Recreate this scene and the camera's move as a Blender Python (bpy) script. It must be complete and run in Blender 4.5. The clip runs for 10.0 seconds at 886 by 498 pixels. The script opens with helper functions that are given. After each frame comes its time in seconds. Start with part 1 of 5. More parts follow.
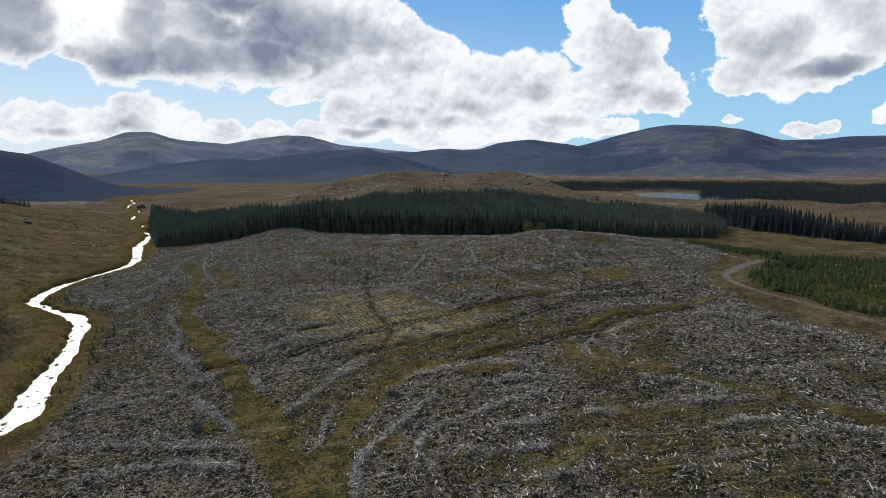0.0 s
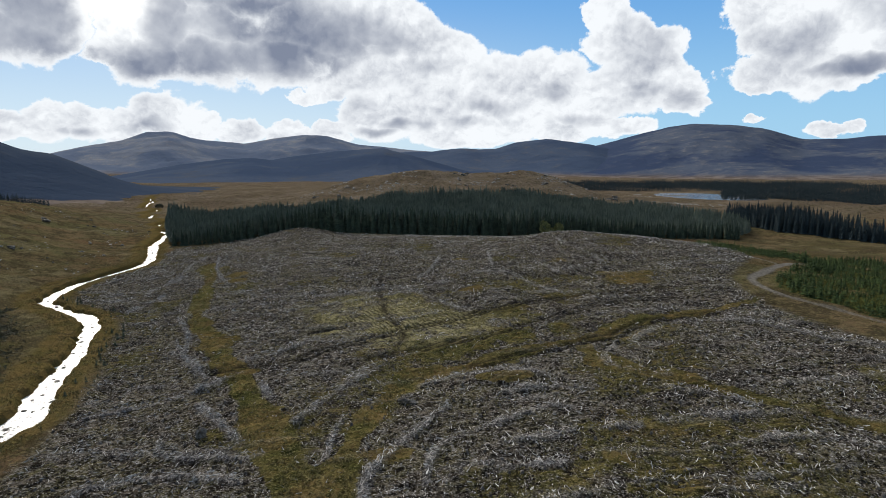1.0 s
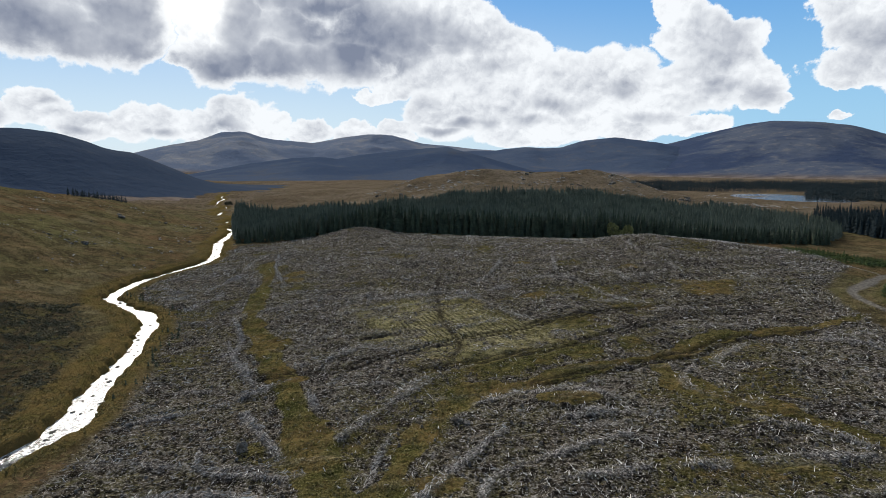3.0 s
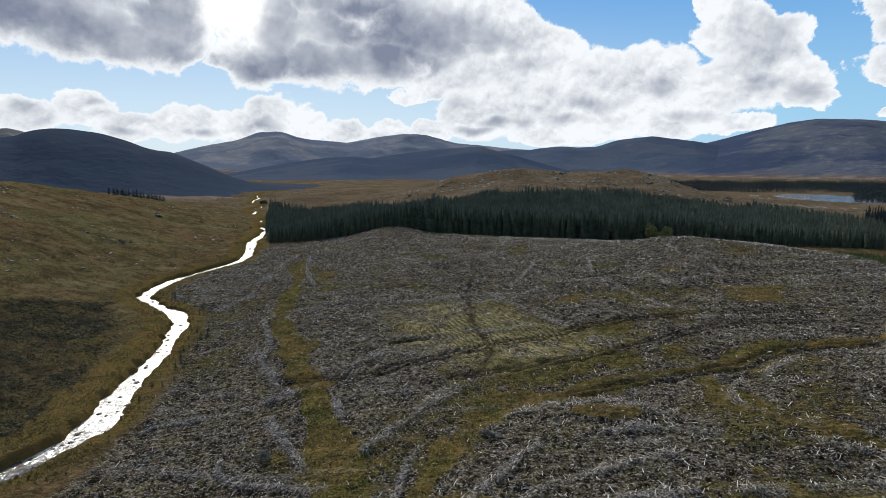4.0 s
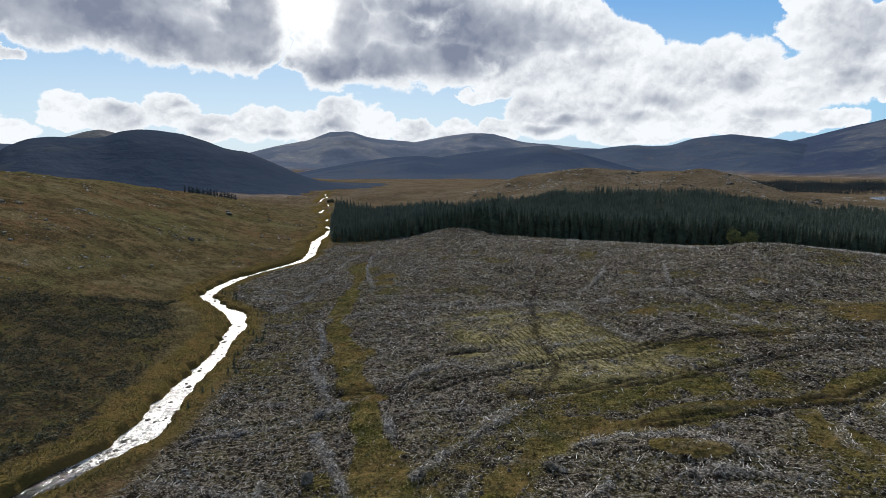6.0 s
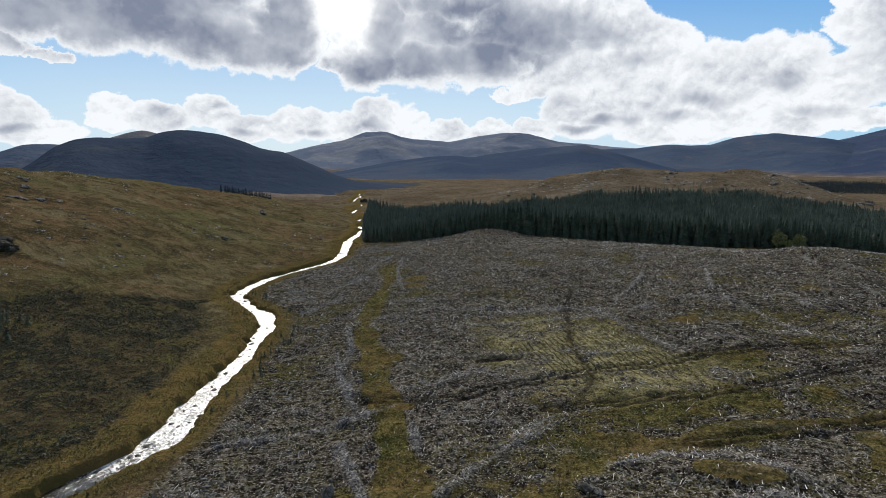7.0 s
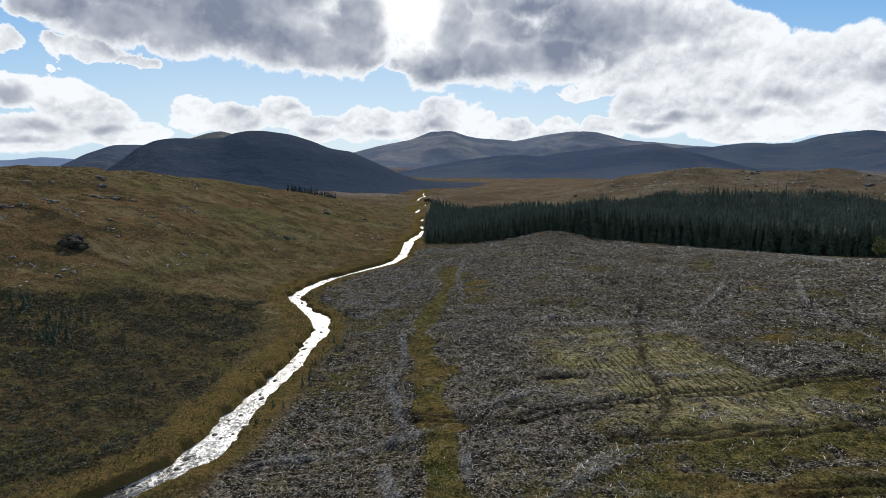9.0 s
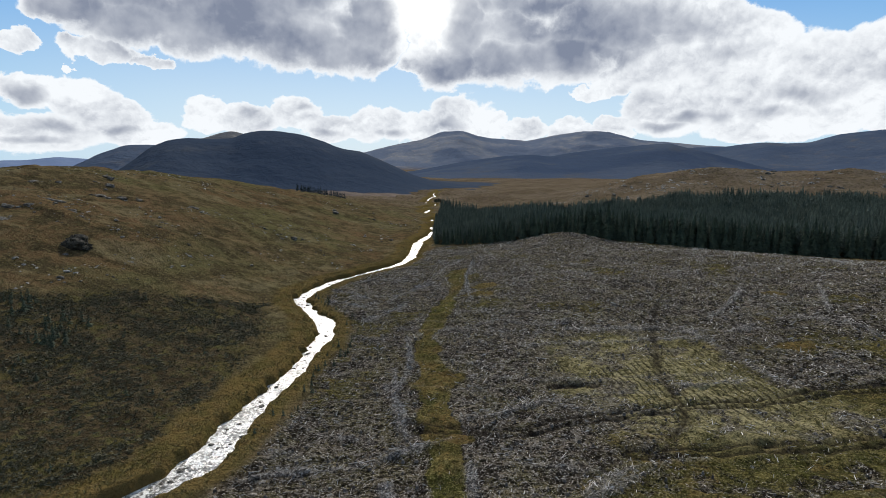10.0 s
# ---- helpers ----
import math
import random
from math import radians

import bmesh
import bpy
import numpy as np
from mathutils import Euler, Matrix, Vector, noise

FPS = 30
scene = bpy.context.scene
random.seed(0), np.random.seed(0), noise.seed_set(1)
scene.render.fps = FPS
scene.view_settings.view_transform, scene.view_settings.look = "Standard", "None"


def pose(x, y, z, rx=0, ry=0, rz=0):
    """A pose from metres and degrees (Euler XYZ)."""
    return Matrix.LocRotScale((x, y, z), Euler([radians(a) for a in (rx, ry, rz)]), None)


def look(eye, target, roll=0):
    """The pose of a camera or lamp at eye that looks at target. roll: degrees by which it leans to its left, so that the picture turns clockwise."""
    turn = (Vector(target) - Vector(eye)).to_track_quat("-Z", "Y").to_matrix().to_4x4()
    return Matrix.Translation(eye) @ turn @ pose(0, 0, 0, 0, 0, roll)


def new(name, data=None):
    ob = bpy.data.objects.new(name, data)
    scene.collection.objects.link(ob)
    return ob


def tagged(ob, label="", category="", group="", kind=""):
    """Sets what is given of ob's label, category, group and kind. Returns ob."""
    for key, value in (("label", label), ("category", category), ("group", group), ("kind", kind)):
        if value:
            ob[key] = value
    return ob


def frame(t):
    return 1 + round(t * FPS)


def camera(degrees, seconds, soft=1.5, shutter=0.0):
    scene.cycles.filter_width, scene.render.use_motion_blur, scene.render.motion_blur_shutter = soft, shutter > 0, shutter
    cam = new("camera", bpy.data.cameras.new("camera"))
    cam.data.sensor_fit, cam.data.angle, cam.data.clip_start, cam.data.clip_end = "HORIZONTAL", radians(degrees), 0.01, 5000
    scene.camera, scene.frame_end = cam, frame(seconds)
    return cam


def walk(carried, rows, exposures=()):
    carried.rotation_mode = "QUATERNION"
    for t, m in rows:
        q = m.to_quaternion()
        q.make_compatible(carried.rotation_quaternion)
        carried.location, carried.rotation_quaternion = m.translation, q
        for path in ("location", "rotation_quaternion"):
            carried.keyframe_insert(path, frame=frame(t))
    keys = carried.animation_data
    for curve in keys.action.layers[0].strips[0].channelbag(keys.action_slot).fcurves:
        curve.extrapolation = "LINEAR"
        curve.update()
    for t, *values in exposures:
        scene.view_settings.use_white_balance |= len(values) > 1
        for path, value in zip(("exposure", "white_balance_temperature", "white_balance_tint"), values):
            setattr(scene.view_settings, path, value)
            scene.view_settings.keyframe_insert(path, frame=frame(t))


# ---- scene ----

cam = camera(73.7, 10.0, soft=0.8)
ROWS = [
    (0.0, 0.00, 0.00, 32.00, 0.00, -7.80, 0.00),
    (0.5, 0.20, 1.63, 32.00, 0.40, -7.82, -0.02),
    (1.0, 0.29, 3.34, 31.97, 1.61, -7.84, -0.05),
    (1.5, 0.38, 4.99, 31.96, 3.09, -7.87, -0.08),
    (2.0, 0.44, 6.67, 31.93, 4.60, -7.89, -0.11),
    (2.5, 0.45, 8.31, 31.92, 6.13, -7.92, -0.13),
    (4.0, 0.10, 13.24, 31.87, 10.89, -8.00, -0.14),
    (4.5, -0.05, 14.90, 31.87, 12.50, -8.03, -0.15),
    (5.0, -0.21, 16.49, 31.91, 14.11, -8.06, -0.16),
    (5.5, -0.42, 18.02, 31.96, 15.70, -8.08, -0.17),
    (7.0, -1.23, 22.72, 32.01, 20.55, -8.12, -0.18),
    (7.5, -1.53, 24.26, 32.06, 22.19, -8.13, -0.18),
    (8.0, -1.89, 25.78, 32.09, 23.81, -8.17, -0.17),
    (8.5, -2.30, 27.30, 32.12, 25.43, -8.20, -0.17),
    (9.0, -2.80, 28.79, 32.12, 26.85, -8.21, -0.16),
    (9.5, -3.26, 30.28, 32.13, 27.65, -8.22, -0.17),
    (10.0, -3.71, 31.78, 32.11, 27.89, -8.22, -0.17),
]
walk(cam, [(t, pose(x, y, z, 90 + pitch, roll, yaw)) for t, x, y, z, yaw, pitch, roll in ROWS])

# ---- light ----
SUN_AZ, SUN_EL = -31.0, 32.0          # degrees, azimuth from +y towards +x
EXPOSURE = 0.0
scene.view_settings.exposure = EXPOSURE


def direction(az, el):
    a, e = radians(az), radians(el)
    return Vector((math.sin(a) * math.cos(e), math.cos(a) * math.cos(e), math.sin(e)))


sun_data = bpy.data.lights.new("sun", "SUN")
sun_data.energy, sun_data.angle, sun_data.color = 4.6, radians(0.6), (1.0, 0.94, 0.85)
sun = new("sun", sun_data)
sun.matrix_world = look(direction(SUN_AZ, SUN_EL) * 900, (0, 0, 0))


class Nodes:
    """Short ways to add and join shader nodes in one tree."""

    def __init__(self, tree):
        self.tree = tree

    def add(self, kind, values=None, **props):
        n = self.tree.nodes.new(kind)
        for k, v in props.items():
            setattr(n, k, v)
        for k, v in (values or {}).items():
            self.put(n.inputs[k], v)
        return n

    def put(self, socket, v):
        if isinstance(v, bpy.types.NodeSocket):
            self.tree.links.new(v, socket)
        elif isinstance(v, (tuple, list)) and len(v) == 3 and socket.type == "RGBA":
            socket.default_value = (*v, 1)
        else:
            socket.default_value = v

    def math(self, op, a, b=0.0, c=0.0, clamp=False):
        n = self.add("ShaderNodeMath", operation=op, use_clamp=clamp)
        for i, v in enumerate((a, b, c)):
            self.put(n.inputs[i], v)
        return n.outputs[0]

    def ramp(self, fac, lo, hi, a=0.0, b=1.0):
        n = self.add("ShaderNodeMapRange", {"Value": fac, "From Min": lo, "From Max": hi, "To Min": a, "To Max": b}, interpolation_type="SMOOTHSTEP")
        return n.outputs["Result"]

    def mix(self, fac, a, b, blend="MIX"):
        n = self.add("ShaderNodeMix", data_type="RGBA", blend_type=blend)
        self.put(n.inputs[0], fac)
        self.put(n.inputs[6], a)
        self.put(n.inputs[7], b)
        return n.outputs[2]

    def noise(self, vec, scale, detail=4.0, rough=0.55, distort=0.0):
        n = self.add("ShaderNodeTexNoise", {"Scale": scale, "Detail": detail, "Roughness": rough, "Distortion": distort})
        if vec is not None:
            self.put(n.inputs["Vector"], vec)
        return n.outputs["Fac"]

    def bump(self, height, strength, distance):
        return self.add("ShaderNodeBump", {"Height": height, "Strength": strength, "Distance": distance}).outputs["Normal"]


# clouds as heaps of round masses: azimuth, elevation, half width, half height in degrees
LONG_CLOUD = [(-27.7, 9.3, 4.1, 2.6), (-22.7, 10.8, 6.1, 4.0), (-17.6, 10.0, 6.4, 3.0), (-12.6, 12.2, 6.7, 3.9), (-7.0, 12.8, 5.2, 3.0), (-18.3, 16.0, 9.8, 4.0), (-3.6, 11.5, 2.6, 2.2), (-29.6, 12.8, 1.8, 4.5), (-26.4, 12.5, 3.2, 4.2), (-30.6, 8.6, 1.8, 1.0)]
DARK_CLOUD = [(-34.0, 13.0, 2.9, 3.6), (-59.5, 12.3, 3.5, 1.8), (-54.8, 12.2, 6.1, 2.9), (-48.2, 11.9, 7.2, 3.3), (-41.6, 11.7, 6.1, 3.6), (-37.6, 10.9, 5.2, 3.2), (-34.2, 11.2, 3.0, 3.2), (-44.8, 16.0, 13.0, 4.0), (-57.4, 9.0, 3.1, 1.0), (-53.3, 8.6, 2.2, 0.6)]
HEAPED_CLOUD = [(-9.7, 8.6, 3.9, 2.5), (-5.5, 9.7, 4.2, 2.7), (-1.3, 9.8, 4.2, 2.9), (-7.4, 4.9, 4.3, 2.6), (-2.4, 5.7, 4.8, 3.1), (3.5, 7.2, 4.7, 3.5), (8.3, 7.7, 4.1, 3.4), (4.1, 4.4, 5.8, 2.0), (0.3, 3.1, 5.9, 1.2), (-11.8, 7.6, 2.8, 1.5)]
TOWER_CLOUD = [(12.9, 13.5, 2.2, 2.3), (14.5, 11.1, 3.2, 2.6), (17.5, 9.3, 3.3, 2.9), (20.0, 7.3, 2.4, 2.3), (15.9, 7.5, 4.3, 2.8), (11.9, 6.1, 4.0, 3.0), (9.4, 3.3, 3.1, 1.1), (14.5, 3.7, 3.0, 1.1), (20.3, 5.3, 2.1, 1.0)]
BRIGHT_CLOUD = [(24.8, 12.9, 2.3, 2.1), (27.1, 10.9, 3.0, 3.0), (30.3, 11.0, 4.1, 3.7), (34.4, 10.9, 3.1, 3.4), (26.0, 7.9, 3.1, 1.7), (29.7, 7.6, 3.5, 2.0), (32.8, 8.2, 3.2, 1.5), (26.5, 6.5, 1.5, 0.8), (36.0, 15.0, 8.0, 4.0)]
LOW_CLOUDS = [(-34.9, 3.6, 2.2, 1.8), (-32.3, 3.7, 2.2, 1.8), (-29.9, 3.4, 2.1, 1.8), (-26.6, 4.4, 3.1, 2.0), (-24.0, 3.8, 2.1, 1.9), (-20.5, 3.3, 2.5, 1.2), (-15.9, 3.1, 2.5, 1.1), (-12.1, 3.3, 2.1, 1.1), (31.2, 3.1, 1.9, 0.6), (33.1, 3.3, 1.0, 0.7), (36.4, 4.2, 0.8, 1.1), (25.4, 3.9, 1.0, 0.4), (-13.8, 6.6, 2.3, 0.7)]
LEFT_CLOUDS = [(-63.0, 9.2, 1.4, 1.1), (-61.9, 5.6, 2.8, 1.5), (-58.9, 5.1, 2.6, 1.8), (-57.0, 4.1, 3.2, 1.8), (-62.1, 2.3, 5.1, 1.7), (-54.6, 2.5, 3.5, 1.3), (-49.3, 4.1, 2.4, 1.4), (-45.8, 4.0, 3.0, 1.5), (-41.5, 4.6, 2.6, 1.5), (-38.2, 3.4, 3.1, 1.4), (-59.0, 7.4, 0.5, 0.4), (-55.3, 3.9, 2.2, 1.0)]
# their grey undersides, with a depth from 0 to 1
BASES_NEAR = [(-34.9, 12.4, 3.9, 4.2, 1.05), (-25.4, 12.4, 3.4, 4.2, 1.05), (-26.3, 9.0, 6.0, 2.4, 1.0), (-21.0, 8.9, 7.6, 2.7, 1.0), (-15.7, 9.6, 6.7, 2.4, 1.0), (-11.6, 12.0, 7.6, 2.9, 0.9), (-18.5, 12.7, 9.6, 3.6, 0.9), (-7.6, 11.4, 5.1, 1.9, 0.7), (-58.4, 11.6, 5.5, 2.4, 1.0), (-50.6, 11.0, 9.8, 3.3, 1.1), (-42.6, 10.4, 7.4, 3.3, 1.1), (-36.6, 9.6, 5.7, 2.6, 1.0), (-47.2, 14.5, 15.0, 4.4, 1.1)]
BASES_FAR = [(28.3, 9.6, 3.2, 2.4, 0.45), (33.5, 11.8, 4.2, 2.2, 0.5), (16.2, 10.2, 3.6, 3.2, 0.4), (10.5, 4.2, 4.0, 1.0, 0.5), (-9.5, 6.0, 3.0, 1.2, 0.4), (32.4, 8.0, 4.0, 0.9, 0.95), (29.5, 10.7, 2.3, 1.9, 0.45), (34.8, 9.7, 2.1, 2.0, 0.55), (15.2, 11.3, 1.7, 2.8, 0.35), (19.8, 6.1, 2.8, 1.0, 0.6), (-5.0, 3.9, 3.2, 0.8, 0.8), (-7.7, 3.3, 3.2, 0.6, 0.7), (3.5, 5.7, 4.2, 1.2, 0.5), (-27.5, 3.2, 2.4, 1.2, 0.8), (-32.7, 2.8, 1.9, 0.6, 0.7), (8.8, 6.9, 3.1, 1.1, 0.5), (-3.4, 9.2, 3.2, 1.1, 0.45), (16.9, 6.9, 2.9, 1.0, 0.5), (0.9, 4.1, 3.2, 0.7, 0.5)]
BASES_LEFT = [(-63.0, 5.1, 2.2, 1.3, 0.7), (-59.8, 2.8, 3.6, 0.6, 0.6), (-56.2, 2.8, 2.1, 0.6, 0.6), (-62.2, 1.7, 3.8, 0.4, 0.6), (-45.8, 4.2, 1.5, 0.7, 0.5), (-41.5, 5.1, 1.0, 0.6, 0.4), (-39.8, 2.8, 3.1, 0.5, 0.5)]


# blue gaps
GAPS = [(-21.7, 5.3, 2.0, 0.5), (21.6, 9.5, 0.6, 1.6)]


def sky():
    world = bpy.data.worlds.new("sky")
    scene.world = world
    world.use_nodes = True
    n = Nodes(world.node_tree)
    world.node_tree.nodes.clear()
    air = n.add("ShaderNodeTexSky", sky_type="NISHITA", sun_disc=False, sun_elevation=radians(SUN_EL), sun_rotation=radians(SUN_AZ), air_density=1.0, dust_density=0.4, ozone_density=2.2)
    ray = n.add("ShaderNodeTexCoord").outputs["Generated"]
    ray = n.add("ShaderNodeVectorMath", {0: ray}, operation="NORMALIZE").outputs[0]
    x, y, z = n.add("ShaderNodeSeparateXYZ", {0: ray}).outputs
    az = n.math("DEGREES", n.math("ARCTAN2", x, y))
    el = n.math("DEGREES", n.math("ARCSINE", z))
    flat = n.math("POWER", n.math("MAXIMUM", el, 0.2), 0.8)               # clouds low in the sky lie flatter
    at = n.add("ShaderNodeCombineXYZ", {0: n.math("MULTIPLY", az, 0.30), 1: n.math("MULTIPLY", flat, 0.62), 2: 3.7}).outputs[0]
    lift = n.add("ShaderNodeVectorMath", {0: at, 1: (-0.05, 0.16, 0.0)}, operation="ADD").outputs[0]

    def cells(vec):
        """Rounded heads upon rounded heads, as cumulus has them."""
        return n.add("ShaderNodeTexVoronoi", {"Vector": vec, "Scale": 0.95, "Detail": 4.0, "Roughness": 0.62, "Lacunarity": 2.1, "Smoothness": 0.35}, feature="SMOOTH_F1", voronoi_dimensions="3D", normalize=True).outputs["Distance"]

    billow = n.add("ShaderNodeTexNoise", {"Vector": at, "Scale": 1.0, "Detail": 8.0, "Roughness": 0.60, "Distortion": 0.1}).outputs
    bend = n.add("ShaderNodeVectorMath", {0: n.add("ShaderNodeVectorMath", {0: billow["Color"], 1: (0.5, 0.5, 0.5)}, operation="SUBTRACT").outputs[0], "Scale": 0.7}, operation="SCALE").outputs[0]
    head = n.math("SUBTRACT", 0.62, n.math("MULTIPLY", cells(n.add("ShaderNodeVectorMath", {0: at, 1: bend}, operation="ADD").outputs[0]), 1.9))
    head_above = n.math("SUBTRACT", 0.62, n.math("MULTIPLY", cells(n.add("ShaderNodeVectorMath", {0: lift, 1: bend}, operation="ADD").outputs[0]), 1.9))
    puff = billow["Fac"]
    wr, wg, wb = n.add("ShaderNodeSeparateColor", {0: billow["Color"]}).outputs
    warp = n.ramp(el, 0.0, 9.0, 2.2, 4.6)
    soft = n.add("ShaderNodeTexNoise", {"Vector": at, "Scale": 0.7, "Detail": 3.5, "Roughness": 0.55}).outputs["Color"]
    sr, sg, sb = n.add("ShaderNodeSeparateColor", {0: soft}).outputs
    az_w = n.math("MULTIPLY_ADD", n.math("SUBTRACT", wg, 0.5), n.math("MULTIPLY", warp, 1.2), az)
    el_w = n.math("MULTIPLY_ADD", n.math("SUBTRACT", wb, 0.5), n.math("MULTIPLY", warp, 0.75), el)
    az_s = n.math("MULTIPLY_ADD", n.math("SUBTRACT", sg, 0.5), n.math("MULTIPLY", warp, 1.3), az)
    el_s = n.math("MULTIPLY_ADD", n.math("SUBTRACT", sb, 0.5), n.math("MULTIPLY", warp, 0.7), el)

    def heap(masses, az_w, el_w):
        field = None
        for cu, cv, ru, rv, *depth in masses:
            a = n.math("MULTIPLY_ADD", az_w, 1 / ru, -cu / ru)
            b = n.math("MULTIPLY_ADD", el_w, 1 / rv, -cv / rv)
            m = n.math("SUBTRACT", 1.0, n.math("MULTIPLY_ADD", b, b, n.math("MULTIPLY", a, a)))
            if depth:
                m = n.math("MULTIPLY", n.math("MAXIMUM", m, 0.0), depth[0])
            field = m if field is None else n.math("MAXIMUM", field, m)
        return field

    body = heap(LONG_CLOUD + DARK_CLOUD + HEAPED_CLOUD + TOWER_CLOUD + BRIGHT_CLOUD + LOW_CLOUDS + LEFT_CLOUDS, az_w, el_w)
    body = n.math("MINIMUM", body, n.math("MULTIPLY", heap(GAPS, az_s, el_w), -0.45))
    # beyond these the sky goes on half clouded
    rest = n.math("MULTIPLY", n.math("SUBTRACT", n.noise(at, 0.35, 6.0, 0.58), 0.53), 4.0)
    away = n.ramp(n.math("ABSOLUTE", n.math("ADD", az, 13.0)), 52.0, 60.0)
    away = n.math("MAXIMUM", away, n.ramp(el, 17.0, 22.0))
    body = n.math("MAXIMUM", body, n.math("SUBTRACT", n.math("MULTIPLY", n.math("ADD", rest, 1.0), away), 1.0))
    base = n.ramp(heap(BASES_NEAR + BASES_FAR + BASES_LEFT, az_s, el_s), 0.0, 0.95)
    edge = n.math("MULTIPLY_ADD", n.math("SUBTRACT", puff, 0.5), 0.8, n.math("MULTIPLY_ADD", head, 0.45, body))
    cover = n.ramp(edge, -0.04, 0.22)
    # lit from behind: thin rims stay white, thick middles and undersides turn grey
    thick = n.ramp(edge, 0.02, 0.75)
    crease = n.math("SUBTRACT", head_above, head)
    shade = n.math("MULTIPLY_ADD", base, 0.72, n.math("MULTIPLY", crease, n.math("MULTIPLY_ADD", base, -0.75, 1.0)))
    shade = n.math("MULTIPLY_ADD", n.math("SUBTRACT", sr, 0.5), 1.2, shade)
    shade = n.math("MULTIPLY_ADD", n.math("SUBTRACT", puff, 0.5), n.math("MULTIPLY_ADD", base, 0.55, -0.75), shade)
    shade = n.math("MULTIPLY", n.math("MAXIMUM", n.math("ADD", shade, 0.15), 0.0), thick)
    shade = n.math("MINIMUM", n.math("MAXIMUM", shade, 0.0), 1.15)
    lit = n.mix(shade, (0.93, 0.965, 1.0), (0.222, 0.258, 0.350))
    glow = n.add("ShaderNodeVectorMath", {0: ray, 1: tuple(direction(SUN_AZ + 1.2, 16.0))}, operation="DOT_PRODUCT").outputs["Value"]
    halo = n.math("MULTIPLY", n.math("POWER", n.math("MAXIMUM", glow, 0.0), 420.0), n.math("SUBTRACT", 1.2, n.math("MULTIPLY", shade, 1.15)))
    halo = n.math("MAXIMUM", n.math("MINIMUM", halo, 1.0), 0.0)
    haze = n.mix(n.ramp(n.math("ABSOLUTE", n.math("SUBTRACT", az, SUN_AZ)), 15.0, 55.0), (7.6, 9.8, 11.7), (4.4, 8.2, 11.6))      # paler towards the sun
    thin = n.mix(n.ramp(el, 2.0, 18.0), haze, (1.6, 4.9, 10.2))
    low = n.mix(n.ramp(el, 20.0, 40.0, 0.85, 0.0), air.outputs[0], thin)
    clear = n.mix(1.0, low, (0.08, 0.08, 0.08), "MULTIPLY")
    colour = n.mix(cover, clear, lit)
    colour = n.mix(halo, colour, (1.25, 1.25, 1.23))
    back = n.add("ShaderNodeBackground", {"Color": colour, "Strength": 1.0})
    n.add("ShaderNodeOutputWorld", {"Surface": back.outputs[0]})


sky()


# ---- arithmetic of the land ----
def hash2(i, j, seed):
    h = (i * 374761393 + j * 668265263 + seed * 974711) & 0xFFFFFFFF
    h = ((h ^ (h >> 13)) * 1274126177) & 0xFFFFFFFF
    return ((h ^ (h >> 16)) & 0xFFFF) / 65535.0


def vnoise(x, y, seed=0):
    """Smooth noise from 0 to 1 with a period of about 1."""
    x, y = np.asarray(x, float), np.asarray(y, float)
    i, j = np.floor(x).astype(np.int64), np.floor(y).astype(np.int64)
    u, v = x - i, y - j
    u, v = u * u * (3 - 2 * u), v * v * (3 - 2 * v)
    a, b, c, d = hash2(i, j, seed), hash2(i + 1, j, seed), hash2(i, j + 1, seed), hash2(i + 1, j + 1, seed)
    return (a * (1 - u) + b * u) * (1 - v) + (c * (1 - u) + d * u) * v


def fbm(x, y, octaves=4, seed=0):
    s, w, total = 0.0, 1.0, 0.0
    for k in range(octaves):
        s, total = s + w * vnoise(x * 2 ** k + 17.3 * k, y * 2 ** k - 9.1 * k, seed + k), total + w
        w *= 0.5
    return s / total


def smooth(v, lo, hi):
    t = np.clip((v - lo) / (hi - lo), 0, 1)
    return t * t * (3 - 2 * t)


def along(x, y, line, reach=70.0):
    """Distance to a polyline (far off: a large number), and how far along it the nearest place is."""
    p = np.array(line)
    x, y = np.asarray(x, float), np.asarray(y, float)
    best, where, run = np.full(x.shape, 1e9), np.zeros(x.shape), 0.0
    for k in range(0, len(p) - 1, 6):
        part = p[k:k + 7]
        near = np.nonzero((x > part[:, 0].min() - reach) & (x < part[:, 0].max() + reach) & (y > part[:, 1].min() - reach) & (y < part[:, 1].max() + reach))[0]
        u, v, b, w = x[near], y[near], best[near], where[near]
        for (ax, ay), (bx, by) in zip(part, part[1:]):
            dx, dy = bx - ax, by - ay
            length = math.hypot(dx, dy)
            t = np.clip(((u - ax) * dx + (v - ay) * dy) / length ** 2, 0, 1)
            d = np.hypot(u - ax - t * dx, v - ay - t * dy)
            w = np.where(d < b, run + t * length, w)
            b = np.minimum(b, d)
            run += length
        best[near], where[near] = b, w
    return best, where


def inside(x, y, polygon):
    hit = np.zeros(np.shape(x), bool)
    for (ax, ay), (bx, by) in zip(polygon, polygon[1:] + polygon[:1]):
        if ay != by:
            hit ^= ((ay > y) != (by > y)) & (x < (bx - ax) * (y - ay) / (by - ay) + ax)
    return hit


def patch(x, y, polygon, soft):
    d, _ = along(x, y, polygon + polygon[:1], 12.0)
    return smooth(np.where(inside(x, y, polygon), d, -d), -soft, soft)


